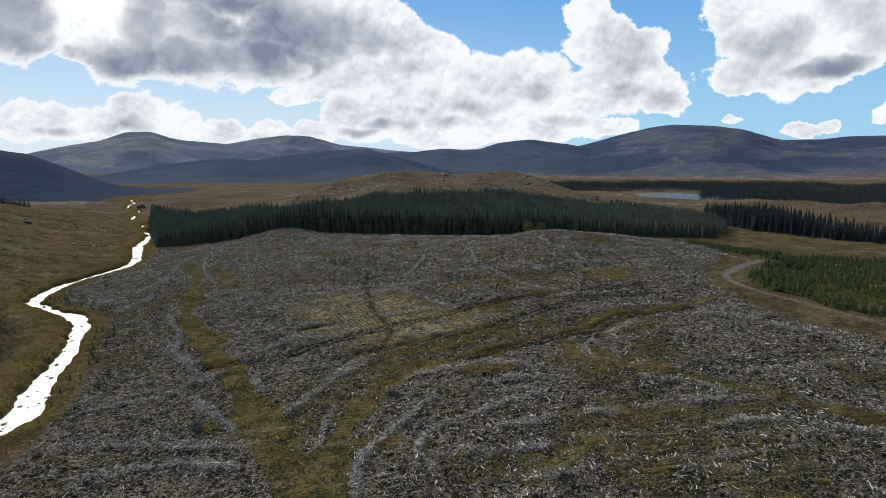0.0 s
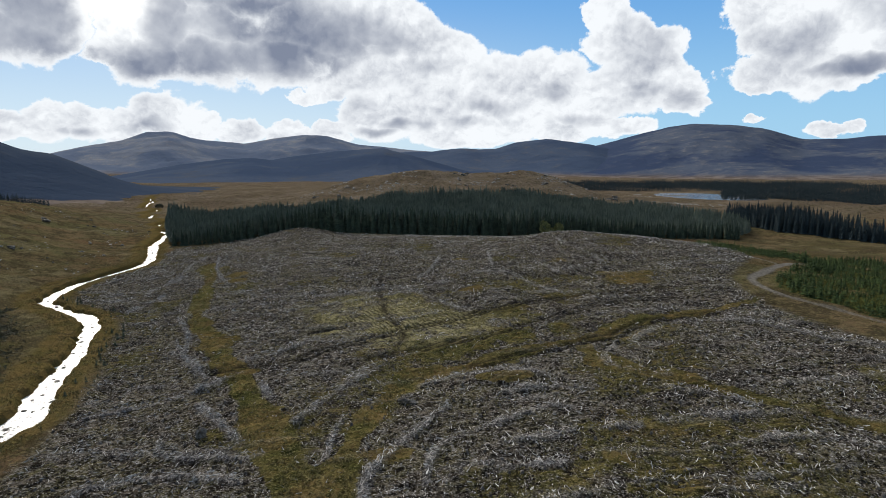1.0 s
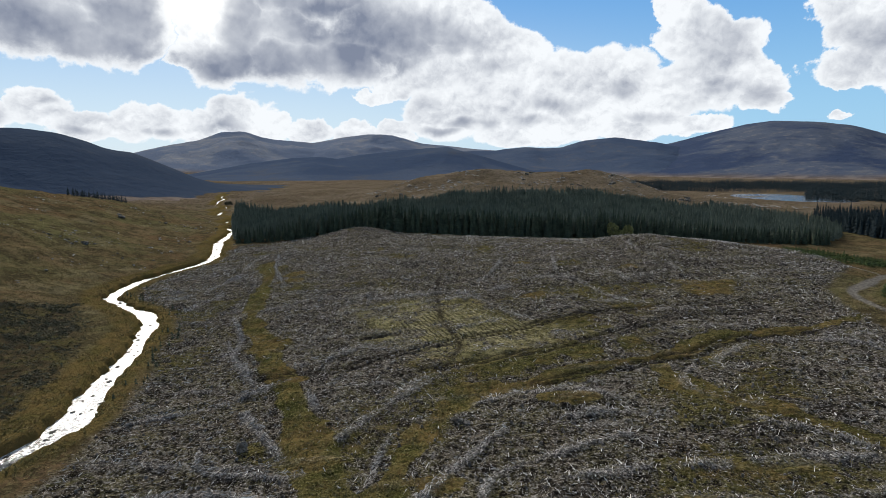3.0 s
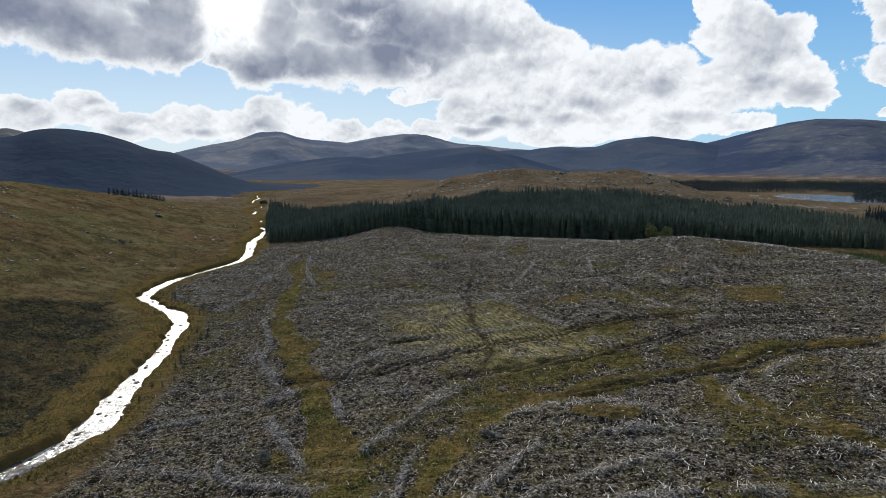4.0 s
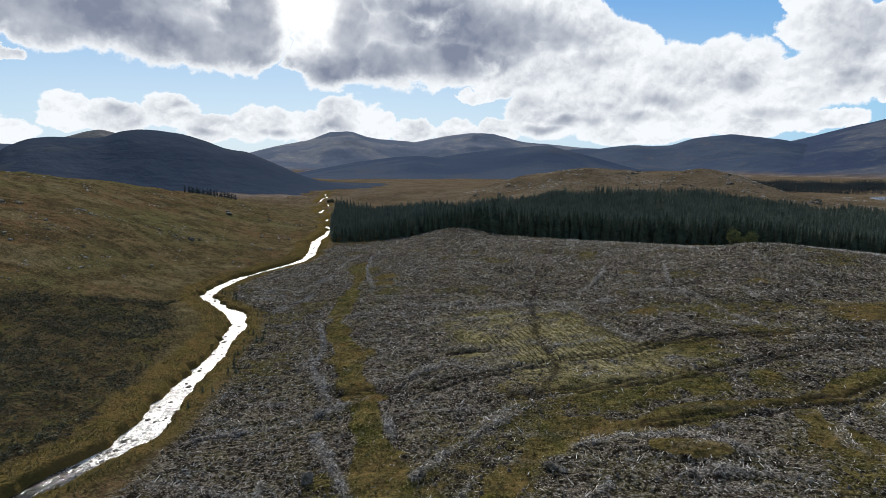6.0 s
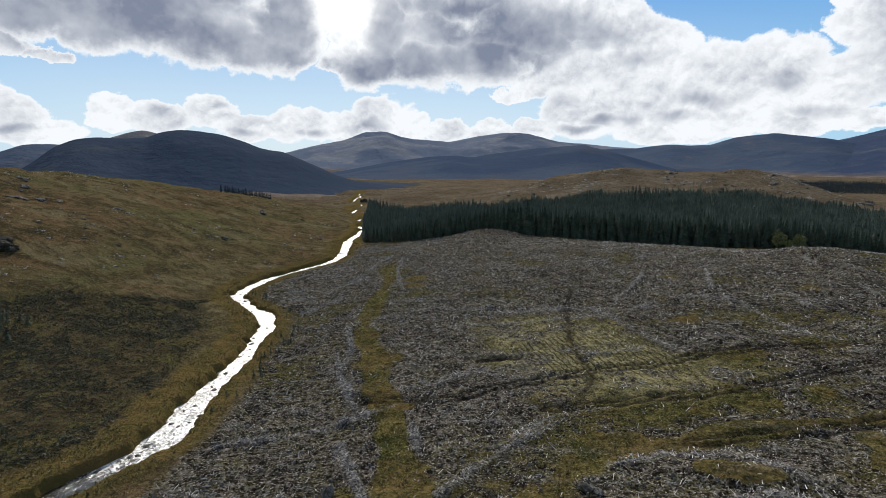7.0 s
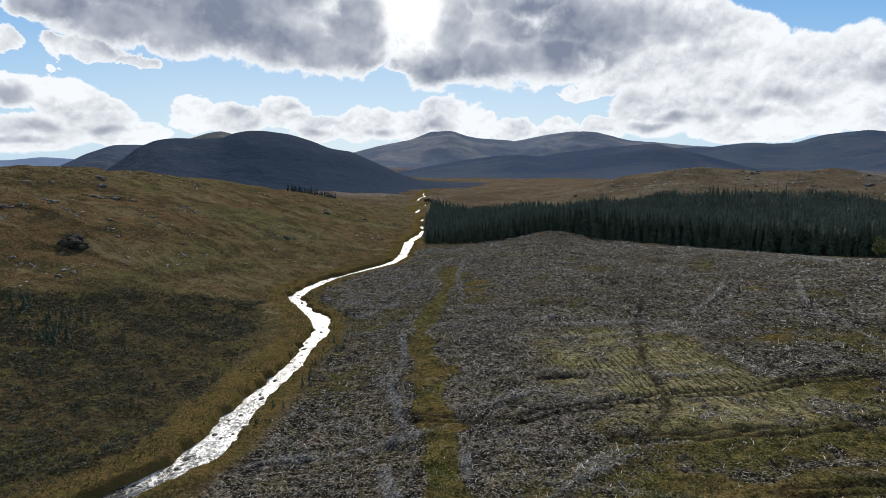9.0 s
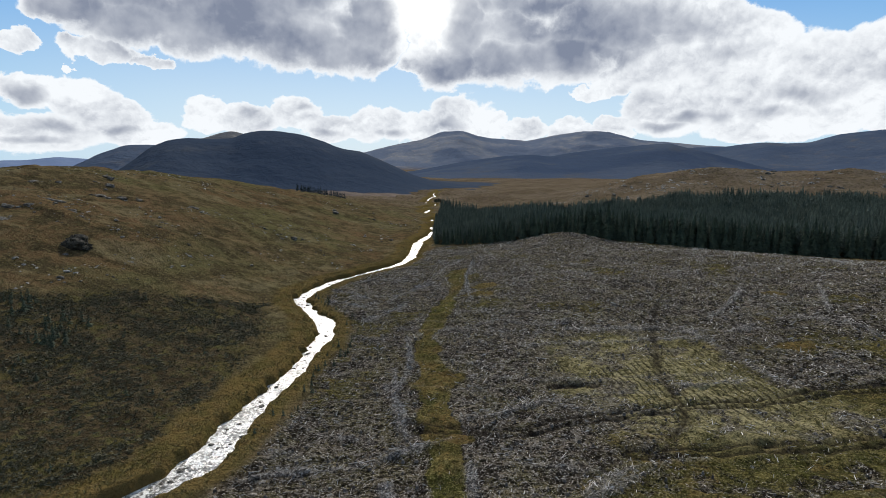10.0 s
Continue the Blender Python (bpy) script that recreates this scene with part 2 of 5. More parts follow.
def spline(line, step):
    """A smooth line through the given places, with a place about every step metres."""
    p = np.array([line[0], *line, line[-1]], float)
    out = []
    for a, b, c, d in zip(p, p[1:], p[2:], p[3:]):
        k = max(2, int(np.linalg.norm(c - b) / step))
        for t in np.arange(k) / k:
            out.append(0.5 * (2 * b + (c - a) * t + (2 * a - 5 * b + 4 * c - d) * t ** 2 + (3 * b - a - 3 * c + d) * t ** 3))
    out.append(p[-1])
    return [tuple(q) for q in out]


# gentle landforms, row by row: y, radius, first x, step in x, heights
LANDFORMS = [
    (20, 55, -89, 60, [1.1, 5.9, -8.3]),
    (65, 38, -132, 42, [0.0, 7.5, -9.1, 5.0, 1.5, 4.0]),
    (105, 38, -170, 42, [-1.1, 10.4, -9.8, 6.2, -3.0, 1.7, 2.6]),
    (148, 42, -211, 46, [15.4, 16.8, -10.3, 6.6, -3.1, 3.2, 1.1, -1.4, 7.9]),
    (195, 48, -255, 52, [13.9, 3.9, -9.7, 1.9, 0.0, 3.0, 10.6, -6.8, 0.2]),
    (255, 60, -312, 66, [0.0, 14.6, -1.4, 3.4, 4.9, -6.5, 2.4, 0.3, 1.6]),
    (330, 80, -384, 90, [0.0, 9.4, -2.1, -4.6, 0.1, 2.3, -0.6, 0.0]),
]
# single hills and knolls: height, x, y, half width in x, in y
HILLS = [
    (3.4, -64, 236, 9, 9), (-9.6, -190, 150, 25, 25), (8.3, -230, 110, 45, 45), (2.2, 34, 180, 9, 9), (-6.3, -215, 200, 40, 40), (3.7, -150, 190, 30, 30), (1.7, 75, 170, 18, 18), (1.8, -40, 225, 25, 25),
    (23, -25, 640, 60, 80), (22, 82, 655, 42, 80), (10, -95, 630, 45, 80), (6, -10, 430, 70, 50),
    (5, 255, 480, 22, 10), (5, 320, 450, 34, 12), (1.1, 6.4, 80, 4.0, 1.6), (-1.3, 27, 216, 13, 14),
]
STREAM = spline([(-62, 20), (-57, 40), (-54.5, 57.7), (-53.8, 64.6), (-53.4, 69.5), (-55.4, 75.3), (-58.6, 82.1), (-61.4, 89.9), (-64.1, 97.5), (-67.9, 105.8), (-72.6, 115.2), (-78.5, 122.5),
                 (-86.7, 127.9), (-96.0, 135.4), (-100.2, 146.0), (-102.4, 157.9), (-102.1, 173.5), (-101.8, 186.5), (-105.6, 200.3), (-114.2, 218.6), (-123.3, 237.2),
                 (-129, 254.5), (-138.4, 276.8), (-149, 294), (-147, 304), (-156, 310), (-163, 317.3), (-166, 330), (-170.2, 344), (-180, 353.5), (-190, 360), (-195, 370), (-202, 386), (-214, 398), (-218, 423), (-230, 443), (-241, 450), (-252, 473), (-268, 505), (-279, 535), (-299, 568), (-330, 640)], 2.2)
MID = np.array(STREAM)
WATER_Z = 0.35


def stream_half(s):
    return 1.28 + 0.75 * (vnoise(s / 9.0, s * 0 + 2.0, 5) - 0.5) + 0.8 * (fbm(s / 2.6, s * 0 + 5.0, 2, 6) - 0.5) + 0.25 * np.exp(-((s - 52) / 9.0) ** 2) - 0.45 * smooth(s, 230, 290)


def land(x, y):
    """The height of the bare land, with the stream's bed cut into it."""
    x, y = np.asarray(x, float), np.asarray(y, float)
    z = np.zeros(x.shape)
    for cy, radius, x0, step, heights in LANDFORMS:
        for k, a in enumerate(heights):
            if a:
                z = z + a * np.exp(-((x - x0 - k * step) ** 2 + (y - cy) ** 2) / (2 * radius ** 2))
    for a, cx, cy, sx, sy in HILLS:
        if a:
            z = z + a * np.exp(-((x - cx) / sx) ** 2 / 2 - ((y - cy) / sy) ** 2 / 2)
    far = smooth(np.hypot(x, y), 260, 700)
    z = z + far * (6 * (fbm(x / 160, y / 160, 4, 31) - 0.5) + 9 * (fbm(x / 34, y / 34, 4, 33) - 0.5) * np.exp(-((np.hypot(x, y) - 600) / 260) ** 2))
    left = smooth(-x, 95, 170)
    z = z + left * (1 - far) * 3.2 * (fbm(x / 26, y / 26, 4, 51) - 0.5)
    z = z + left * (1 - far) * (3.4 * np.maximum(fbm(x / 12, y / 7, 3, 55) - 0.54, 0) - 0.15)
    z = z + 0.9 * (fbm(x / 13, y / 13, 3, 71) - 0.5)
    shore = np.sqrt(((x - 264) / 48) ** 2 + ((y - 645) / 85) ** 2)
    z = z + (1.0 + 1.4 * smooth(shore, 0.9, 1.1) - z) * (1 - smooth(shore, 1.1, 1.9))
    d, s = along(x, y, STREAM, 32.0)
    w = stream_half(s)
    w = w + 1.1 * (vnoise(x / 1.7, y / 1.7, 9) - 0.45)
    bank = smooth(d - w, 0.0, 0.75)
    z = np.where(d < 60, np.where(d - w < 14, z + (WATER_Z + 0.72 + 0.4 * (x < np.interp(y, MID[:, 1], MID[:, 0])) - z) * (1 - smooth(d - w, 2, 14)), z), z)
    return np.where(d < 30, z * bank + (WATER_Z - 0.55) * (1 - bank), z)


def ground_at(x, y):
    return float(land(np.array([x]), np.array([y]))[0])


# the felled block: grassy rides, wheel tracks and rows of brash
RIDES = [
    (spline([(-75.6, 178.1), (-62.7, 147.7), (-56.3, 126.9), (-50.8, 115.0), (-44.4, 106.3), (-40.7, 98.6), (-36.3, 92.9), (-31.7, 85.6), (-26.8, 77.9), (-24.1, 72.0), (-20.7, 65.4), (-18.3, 61.4), (-14.1, 54.3), (-10, 44)], 4), 2.3, 0.35),
    (spline([(-13, 40), (-12.2, 53.3), (-11.7, 63.0), (-9.3, 75.1), (-5.3, 83.3), (1.4, 85.4), (10.4, 90.6), (20.1, 94.7), (29.7, 102.4), (37.4, 104.5), (46.3, 106.1), (56, 112)], 4), 2.2, 0.75),
    (spline([(19.4, 91.1), (22.6, 82.5), (30.5, 77.5), (37.0, 71.9), (42.1, 68.3), (46.9, 65.3), (60, 58)], 4), 1.5, 0.45),
]
TRACKS = [spline(line, 4) for line in (
    [(-37.9, 88.9), (-32.0, 89.9), (-25.9, 91.5), (-22.3, 95.1), (-14.9, 101.4), (-8.0, 105.2), (-0.8, 109.1), (5.2, 113.9), (12.5, 117.9), (20.4, 118.4), (26.9, 119.7), (33.0, 119.7), (41, 121)],
    [(-13.0, 91.3), (-7.3, 93.8), (-1.9, 96.8), (4.6, 99.0), (10.9, 102.8), (17.0, 106.5), (22.4, 110.0), (31.3, 113.9), (40, 115)],
    [(2.6, 85.9), (7.1, 88.1), (12.4, 90.1), (17.9, 92.6), (22.9, 95.5), (26.2, 96.9), (34, 102.5), (44, 104.5)],
)]
DITCH = spline([(-18.9, 148.0), (-17.9, 133.6), (-15.2, 122.0), (-14.2, 115.6), (-11.3, 108.0), (-9.1, 101.7), (-9.6, 97.0)], 4)
# small patches of orange deer grass: x, y, radius
ORANGE = [(3.5, 130.3, 3.4), (0.1, 157.3, 3.2), (24.3, 147.4, 3.0), (-42.2, 103.0, 5.0), (-34.8, 91.8, 2.6), (-31.0, 88.0, 2.0), (-49.0, 113.0, 3.0), (-7.5, 62.0, 3.6), (-10.0, 72.0, 3.0), (-13.5, 55.0, 3.5), (17.0, 61.0, 2.4), (-57.0, 150.0, 5.0), (-60.0, 158.0, 4.0)]
# rows of brash raked together: half width, line
NEAR_ROWS = [
    (1.0, [(48.3, 61.2), (44.5, 61.7), (41.7, 63.2), (35.2, 64.2), (29.6, 63.2), (23.5, 62.1)]),
    (1.1, [(39.2, 59.1), (32.1, 58.0), (24.6, 57.0), (18.1, 56.5), (12.0, 54.4), (8.0, 53.9)]),
    (0.8, [(20.6, 67.2), (14.4, 66.2), (8.8, 64.6), (2.9, 63.1)]),
    (1.0, [(12.7, 72.3), (8.1, 70.2), (3.1, 67.1), (-1.5, 64.0), (-2.7, 60.0), (-2.8, 55.9)]),
    (1.5, [(-1.0, 72.7), (-5.5, 65.6), (-8.1, 60.0), (-8.8, 55.9), (-8.0, 52.3)]),
    (0.8, [(17.4, 77.4), (11.2, 77.3), (5.8, 76.3)]),
    (0.8, [(22.8, 77.4), (30.8, 74.4), (35.8, 70.9)]),
    (1.3, [(-5.0, 79.3), (-0.3, 82.3), (5.5, 83.9), (11.7, 80.9)]),
    (0.9, [(-19.4, 70.5), (-17.2, 77.1), (-13.7, 84.3), (-8.5, 91.9)]),
]
MIDDLE_ROWS = [
    (1.2, [(43.0, 69.9), (46.6, 66.8), (51.3, 65.3)]),
    (1.3, [(23.9, 91.2), (21.2, 87.1), (22.6, 82.5), (28.1, 79.5)]),
    (1.1, [(27.2, 93.3), (33.6, 98.9), (41.4, 101.5), (49.6, 98.0), (55.1, 90.9), (62.6, 88.9)]),
    (0.9, [(-33.5, 65.8), (-31.4, 62.8), (-24.2, 62.4), (-21.2, 62.9)]),
    (1.3, [(-33.6, 76.5), (-27.7, 69.9), (-24.5, 65.9)]),
    (0.7, [(-50.5, 104.8), (-42.6, 92.6), (-37.3, 86.6)]),
    (0.9, [(-36.9, 55.2), (-34.1, 57.3), (-30.1, 58.8), (-21.2, 57.3)]),
    (1.1, [(-13.7, 61.9), (-14.1, 69.0), (-13.3, 72.1)]),
    (1.4, [(56.7, 121.9), (63.6, 133.6), (74.0, 148.2)]),
]
FAR_ROWS = [
    (1.3, [(-57.2, 145.6), (-69.5, 169.4), (-77.3, 190.4)]),
    (0.9, [(-37.7, 116.4), (-32.5, 120.4), (-25.2, 123.8), (-18.8, 126.7), (-8.3, 130.1)]),
    (0.8, [(-31.5, 129.6), (-22.3, 131.2), (-13.8, 134.6)]),
    (1.2, [(-14.9, 136.3), (-8.2, 127.9), (-2.7, 119.9), (2.6, 114.1)]),
    (0.9, [(-33.6, 92.1), (-29.8, 95.3), (-25.8, 100.4), (-19.5, 103.8), (-16.1, 103.9)]),
    (0.8, [(-12.3, 110.0), (-9.1, 111.8), (-2.7, 115.3)]),
    (1.2, [(-15.9, 82.1), (-13.8, 86.7), (-9.8, 90.7), (-6.3, 92.5)]),
    (1.0, [(2.0, 123.6), (7.5, 126.6), (11.6, 128.9)]),
    (0.9, [(-10.6, 138.1), (-6.9, 150.0), (-5.3, 159.5)]),
    (1.2, [(8.0, 164.5), (8.3, 148.5)]),
    (0.7, [(-56.5, 118.3), (-48.8, 106.3), (-45.1, 96.3), (-38.9, 89.2)]),
    (1.1, [(-46.5, 71.4), (-43.4, 75.3), (-38.4, 79.2)]),
    (1.0, [(-86.2, 141.3), (-76.9, 146.3), (-75.1, 162.3)]),
    (1.6, [(-27.8, 83.1), (-25.0, 78.4)]),
]
LEFT_ROWS = [
    (0.7, [(-75.7, 141.4), (-76.3, 150.7), (-76.0, 158.1), (-79.4, 171.3), (-82.4, 183.6), (-82.3, 196.2)]),
    (0.6, [(-94.4, 153.9), (-94.0, 161.2), (-90.7, 163.7), (-86.3, 164.3), (-80.7, 163.7)]),
    (0.6, [(-91.0, 143.3), (-87.2, 144.7), (-81.4, 143.1), (-78.7, 147.4)]),
    (0.5, [(-87.4, 135.3), (-83.3, 135.8), (-77.7, 134.1), (-71.8, 132.5), (-69.0, 133.2)]),
    (0.6, [(-91.7, 175.9), (-85.9, 171.2), (-81.1, 167.7)]),
    (0.5, [(-70.5, 124.5), (-69.9, 129.3), (-69.1, 134.3), (-70.5, 141.2)]),
    (0.6, [(-47.7, 128.3), (-45.4, 130.7), (-43.3, 131.9), (-38.8, 130.3), (-35.4, 131.0), (-32.5, 133.7)]),
    (0.6, [(-38.7, 79.6), (-37.4, 81.4), (-35.7, 83.4), (-34.0, 85.5), (-32.2, 87.6)]),
    (0.5, [(-29.1, 95.7), (-27.9, 98.1), (-26.1, 100.2), (-23.9, 101.4)]),
    (0.5, [(-48.3, 98.6), (-44.6, 95.4), (-41.7, 92.3)]),
]
CREST_ROWS = [
    (0.6, [(28.3, 171.9), (29.8, 163.1), (32.3, 158.0), (33.7, 151.4), (34.4, 145.3)]),
    (0.6, [(19.9, 145.1), (21.5, 141.6), (22.8, 137.0)]),
    (0.5, [(14.1, 124.7), (18.3, 123.2), (22.6, 122.2)]),
    (0.5, [(-26.9, 129.8), (-21.7, 131.5), (-18.9, 133.6), (-14.6, 132.5), (-10.6, 132.9)]),
    (0.5, [(-12.3, 109.8), (-9.6, 110.5), (-6.7, 112.3), (-3.8, 114.2)]),
    (0.5, [(-6.6, 134.5), (-4.4, 136.1), (-1.1, 138.0), (2.6, 139.0)]),
    (0.5, [(-6.3, 134.5), (-0.2, 141.9), (6.4, 143.7), (12.3, 138.9), (16.0, 129.9), (20.4, 123.7), (23.1, 122.3)]),
    (0.5, [(3.9, 58.5), (6.3, 59.0), (9.4, 59.5), (11.7, 60.0)]),
    (0.5, [(23.2, 68.3), (27.8, 69.3), (31.4, 69.3), (34.9, 69.3)]),
]
BRASH_ROWS = [(half, spline(line, 4)) for half, line in NEAR_ROWS + MIDDLE_ROWS + FAR_ROWS + LEFT_ROWS + CREST_ROWS]
ROAD = spline([(92, 162), (86, 157), (78.6, 148.9), (68.9, 137), (64.4, 131.8), (62.2, 128.5), (61.5, 123.5), (61.5, 117), (63.9, 110.5), (66.9, 105.6), (70.3, 98.8), (76, 88), (90, 68)], 2)
SPUR = spline([(80, 151.5), (79.5, 156), (77, 161), (71, 169)], 2)
YELLOW = [(-33, 122), (-20, 133), (-8, 129), (2, 114), (14, 119), (22, 98), (8, 92), (-5, 87), (-12, 96), (-25, 104)]
STRAW = [(-33, 122), (-20, 133), (-8, 125), (4, 112), (11, 106), (4, 100.5), (-4, 97.5), (-12, 95), (-25, 104)]
RUSTY = [(31.3, 135.5), (45.5, 136.6), (41.1, 124.4), (31.0, 123.9)]
PLANTATION = [(64.5, 122), (68, 130), (80, 145), (94, 158), (92, 166), (80, 166), (70, 178), (84, 214), (108, 240), (122, 222), (130, 207), (150, 190), (175, 150), (140, 40), (95, 70), (78, 92), (70, 103), (66, 112)]
SCRUB = [(-116, 92), (-111, 106), (-96, 126), (-82, 108), (-69.5, 90), (-62.5, 76), (-59.5, 65), (-62, 52), (-68, 30), (-150, 60), (-124, 84)]
ROUGH_GRAZING = [(84, 216), (110, 246), (128, 262), (160, 250), (200, 215), (190, 170), (150, 192), (130, 208), (112, 236)]
# cloud shade on the valley floor, painted through the scrub mask
VALLEY_CLOUD_SHADE = [(-640, 560), (-440, 560), (-330, 590), (-330, 700), (-355, 880), (-470, 1000), (-640, 1160), (-900, 900)]
FELL = [(-104, 196), (-108, 222), (-80, 240), (-22, 236), (40, 232), (84, 200), (78, 160), (59, 131), (56, 118), (56, 108), (59, 99), (62, 92), (85, 62), (120, 10), (170, -90), (-60, -90), (-46, 20), (-46, 60), (-49, 75), (-56, 92), (-61, 103), (-66, 115), (-71, 121), (-90, 137), (-96, 150), (-98, 175)]


FURROW = 1.05        # metres from one plough ridge to the next


def furrow(x, y):
    """How far across the plough ridges a place lies, in metres; the ridges run three ways."""
    warp = 7 * (fbm(x / 34, y / 34, 2, 47) - 0.5)
    ride = np.array(RIDES[0][0])
    left = x < np.interp(y, ride[::-1, 1], ride[::-1, 0])
    ride = np.array(RIDES[1][0])
    front = (x > -12) & (y < np.interp(x, ride[:, 0], ride[:, 1]))
    return np.where(left, 0.75 * y - 0.62 * x, np.where(front, y - 0.15 * x, 0.77 * x + 0.64 * y)) + warp


def masks(x, y):
    """What covers the ground: 0 felled, 1 grass ride, 2 scrub and the valley's painted cloud shade, 3 road, 4 brash, 5
    rust, 6 wheel track, 7 young plantation, 8 bank.
    """
    wob = 3.0 * (fbm(x / 5, y / 5, 3, 11) - 0.5)
    fell = patch(x + wob, y + wob, FELL, 1.2)
    d, s = along(x, y, STREAM, 14.0)
    line = np.array(STREAM)
    wide = 2.0 * (x < np.interp(y, line[:, 1], line[:, 0]))
    bank = 1 - smooth(d - stream_half(s) + wob * 0.6 - wide, 2.2, 4.2)
    grass, rust = np.zeros(x.shape), np.zeros(x.shape)
    for line, half, warm in RIDES:
        g, s = along(x, y, line, 12.0)
        half = half * (1.0 - 0.3 * smooth(y, 95, 135))
        g = 1 - smooth(g + wob * 1.3 + 2.0 * (vnoise(s / 11, s * 0, 3) - 0.5), half - 0.5, half + 0.5)
        grass = np.maximum(grass, g)
        rust = np.maximum(rust, g * warm * smooth(fbm(x / 8, y / 8, 3, 7), 0.35, 0.62))
    knoll = np.exp(-((x - 6.4) / 4.2) ** 2 - ((y - 80) / 1.9) ** 2)
    grass, rust = np.maximum(grass, smooth(knoll, 0.3, 0.5)), np.maximum(rust, 0.7 * smooth(knoll, 0.3, 0.5))
    yellow = patch(x + wob, y + wob, YELLOW, 4)
    brown = patch(x + 2 * wob, y + 2 * wob, RUSTY, 3)
    # more moss towards the right foreground
    front_right = smooth(x, 2, 26) * (1 - smooth(y - 0.25 * x, 70, 92))
    mossy = smooth(fbm(x / 11, y / 11, 4, 23) + 0.07 * front_right, 0.57, 0.72)
    grass = np.maximum(grass, np.maximum(yellow * (0.22 + 0.55 * smooth(fbm(x / 3.5, y / 3.5, 3, 25), 0.3, 0.6)), brown * 0.65))
    grass = np.maximum(grass, mossy * 0.52) * fell
    rust = np.maximum(rust, brown * 0.8) + 0.5 * smooth(fbm(x / 6, y / 6, 3, 29), 0.64, 0.74)
    for cx, cy, r in ORANGE:
        spot = smooth(1.25 - np.hypot((x - cx + 1.6 * wob) / 1.2, y - cy + 1.6 * wob) / (0.72 * r), 0.1, 0.7)
        rust, grass = np.maximum(rust, 0.8 * spot), np.maximum(grass, 0.85 * spot * fell)
    row = np.zeros(x.shape)
    for half, line in BRASH_ROWS:
        g, _ = along(x, y, line, 8.0)
        row = np.maximum(row, np.exp(-(np.abs(g + 0.4 * wob) / max(0.34, 0.34 * half)) ** 3))
    drift = (y - 0.17 * x + 14 * (fbm(x / 40, y / 40, 2, 41) - 0.5)) / 5.5
    row = np.maximum(row, 0.45 * np.exp(-((drift - np.floor(drift) - 0.5) * 5.5 / 0.5) ** 2) * smooth(vnoise(x / 9, y / 4, 43), 0.5, 0.75))
    row = row * fell * (1 - 0.4 * grass)
    track = np.zeros(x.shape)
    for line in TRACKS:
        g, _ = along(x, y, line, 8.0)
        track = np.maximum(track, np.exp(-((g + 0.1 * wob - 0.75) / 0.45) ** 2))
    g, _ = along(x, y, [(-26.2, 105.6), (-20.8, 108.2)], 8.0)
    track = np.maximum(track, 1 - smooth(g + 0.3 * wob, 0.5, 1.0))
    g, _ = along(x, y, DITCH, 8.0)
    track = np.maximum(track, np.exp(-((g + 0.35 * wob) / 0.48) ** 2) * (0.6 + 0.4 * smooth(vnoise(x / 2.5, y / 2.5, 19), 0.25, 0.5)))
    g, _ = along(x, y, ROAD, 12.0)
    lane = 0.95 - 0.30 * smooth(-y, -122, -108)
    g = np.minimum(g, along(x, y, SPUR, 12.0)[0] + 0.3)
    road = (1 - smooth(g + 0.35 * wob, lane - 0.3, lane + 0.3)) * (1 - 0.6 * smooth(-y, -122, -108) * np.exp(-(g / 0.35) ** 2))
    scrub = patch(x + wob, y + wob, SCRUB, 2.0) * (1 - bank)
    scrub = np.maximum(scrub, 0.6 * patch(x + wob, y + wob, ROUGH_GRAZING, 8.0) * smooth(fbm(x / 9, y / 9, 3, 45), 0.3, 0.6))
    # cloud shade far up the valley, painted in as dark ground
    flat = along(x, y, VALLEY_CLOUD_SHADE + VALLEY_CLOUD_SHADE[:1], 90.0)[0]
    scrub = np.maximum(scrub, smooth(np.where(inside(x, y, VALLEY_CLOUD_SHADE), flat, -flat), -30, 60))
    young = patch(x + wob, y + wob, PLANTATION, 2.5) * smooth(g, 1.9, 2.8) * (0.3 + 0.7 * smooth(fbm(x / 7, y / 7, 3, 65), 0.32, 0.42))
    return fell * (1 - bank) * (1 - road), grass, scrub, road, row, np.clip(rust, 0, 1), track * fell, young, bank


# ---- materials ----
def material(name, rough=0.9):
    m = bpy.data.materials.new(name)
    m.use_nodes = True
    n = Nodes(m.node_tree)
    shader = m.node_tree.nodes["Principled BSDF"]
    shader.inputs["Roughness"].default_value = rough
    shader.inputs["Specular IOR Level"].default_value = 0.25
    return m, n, shader


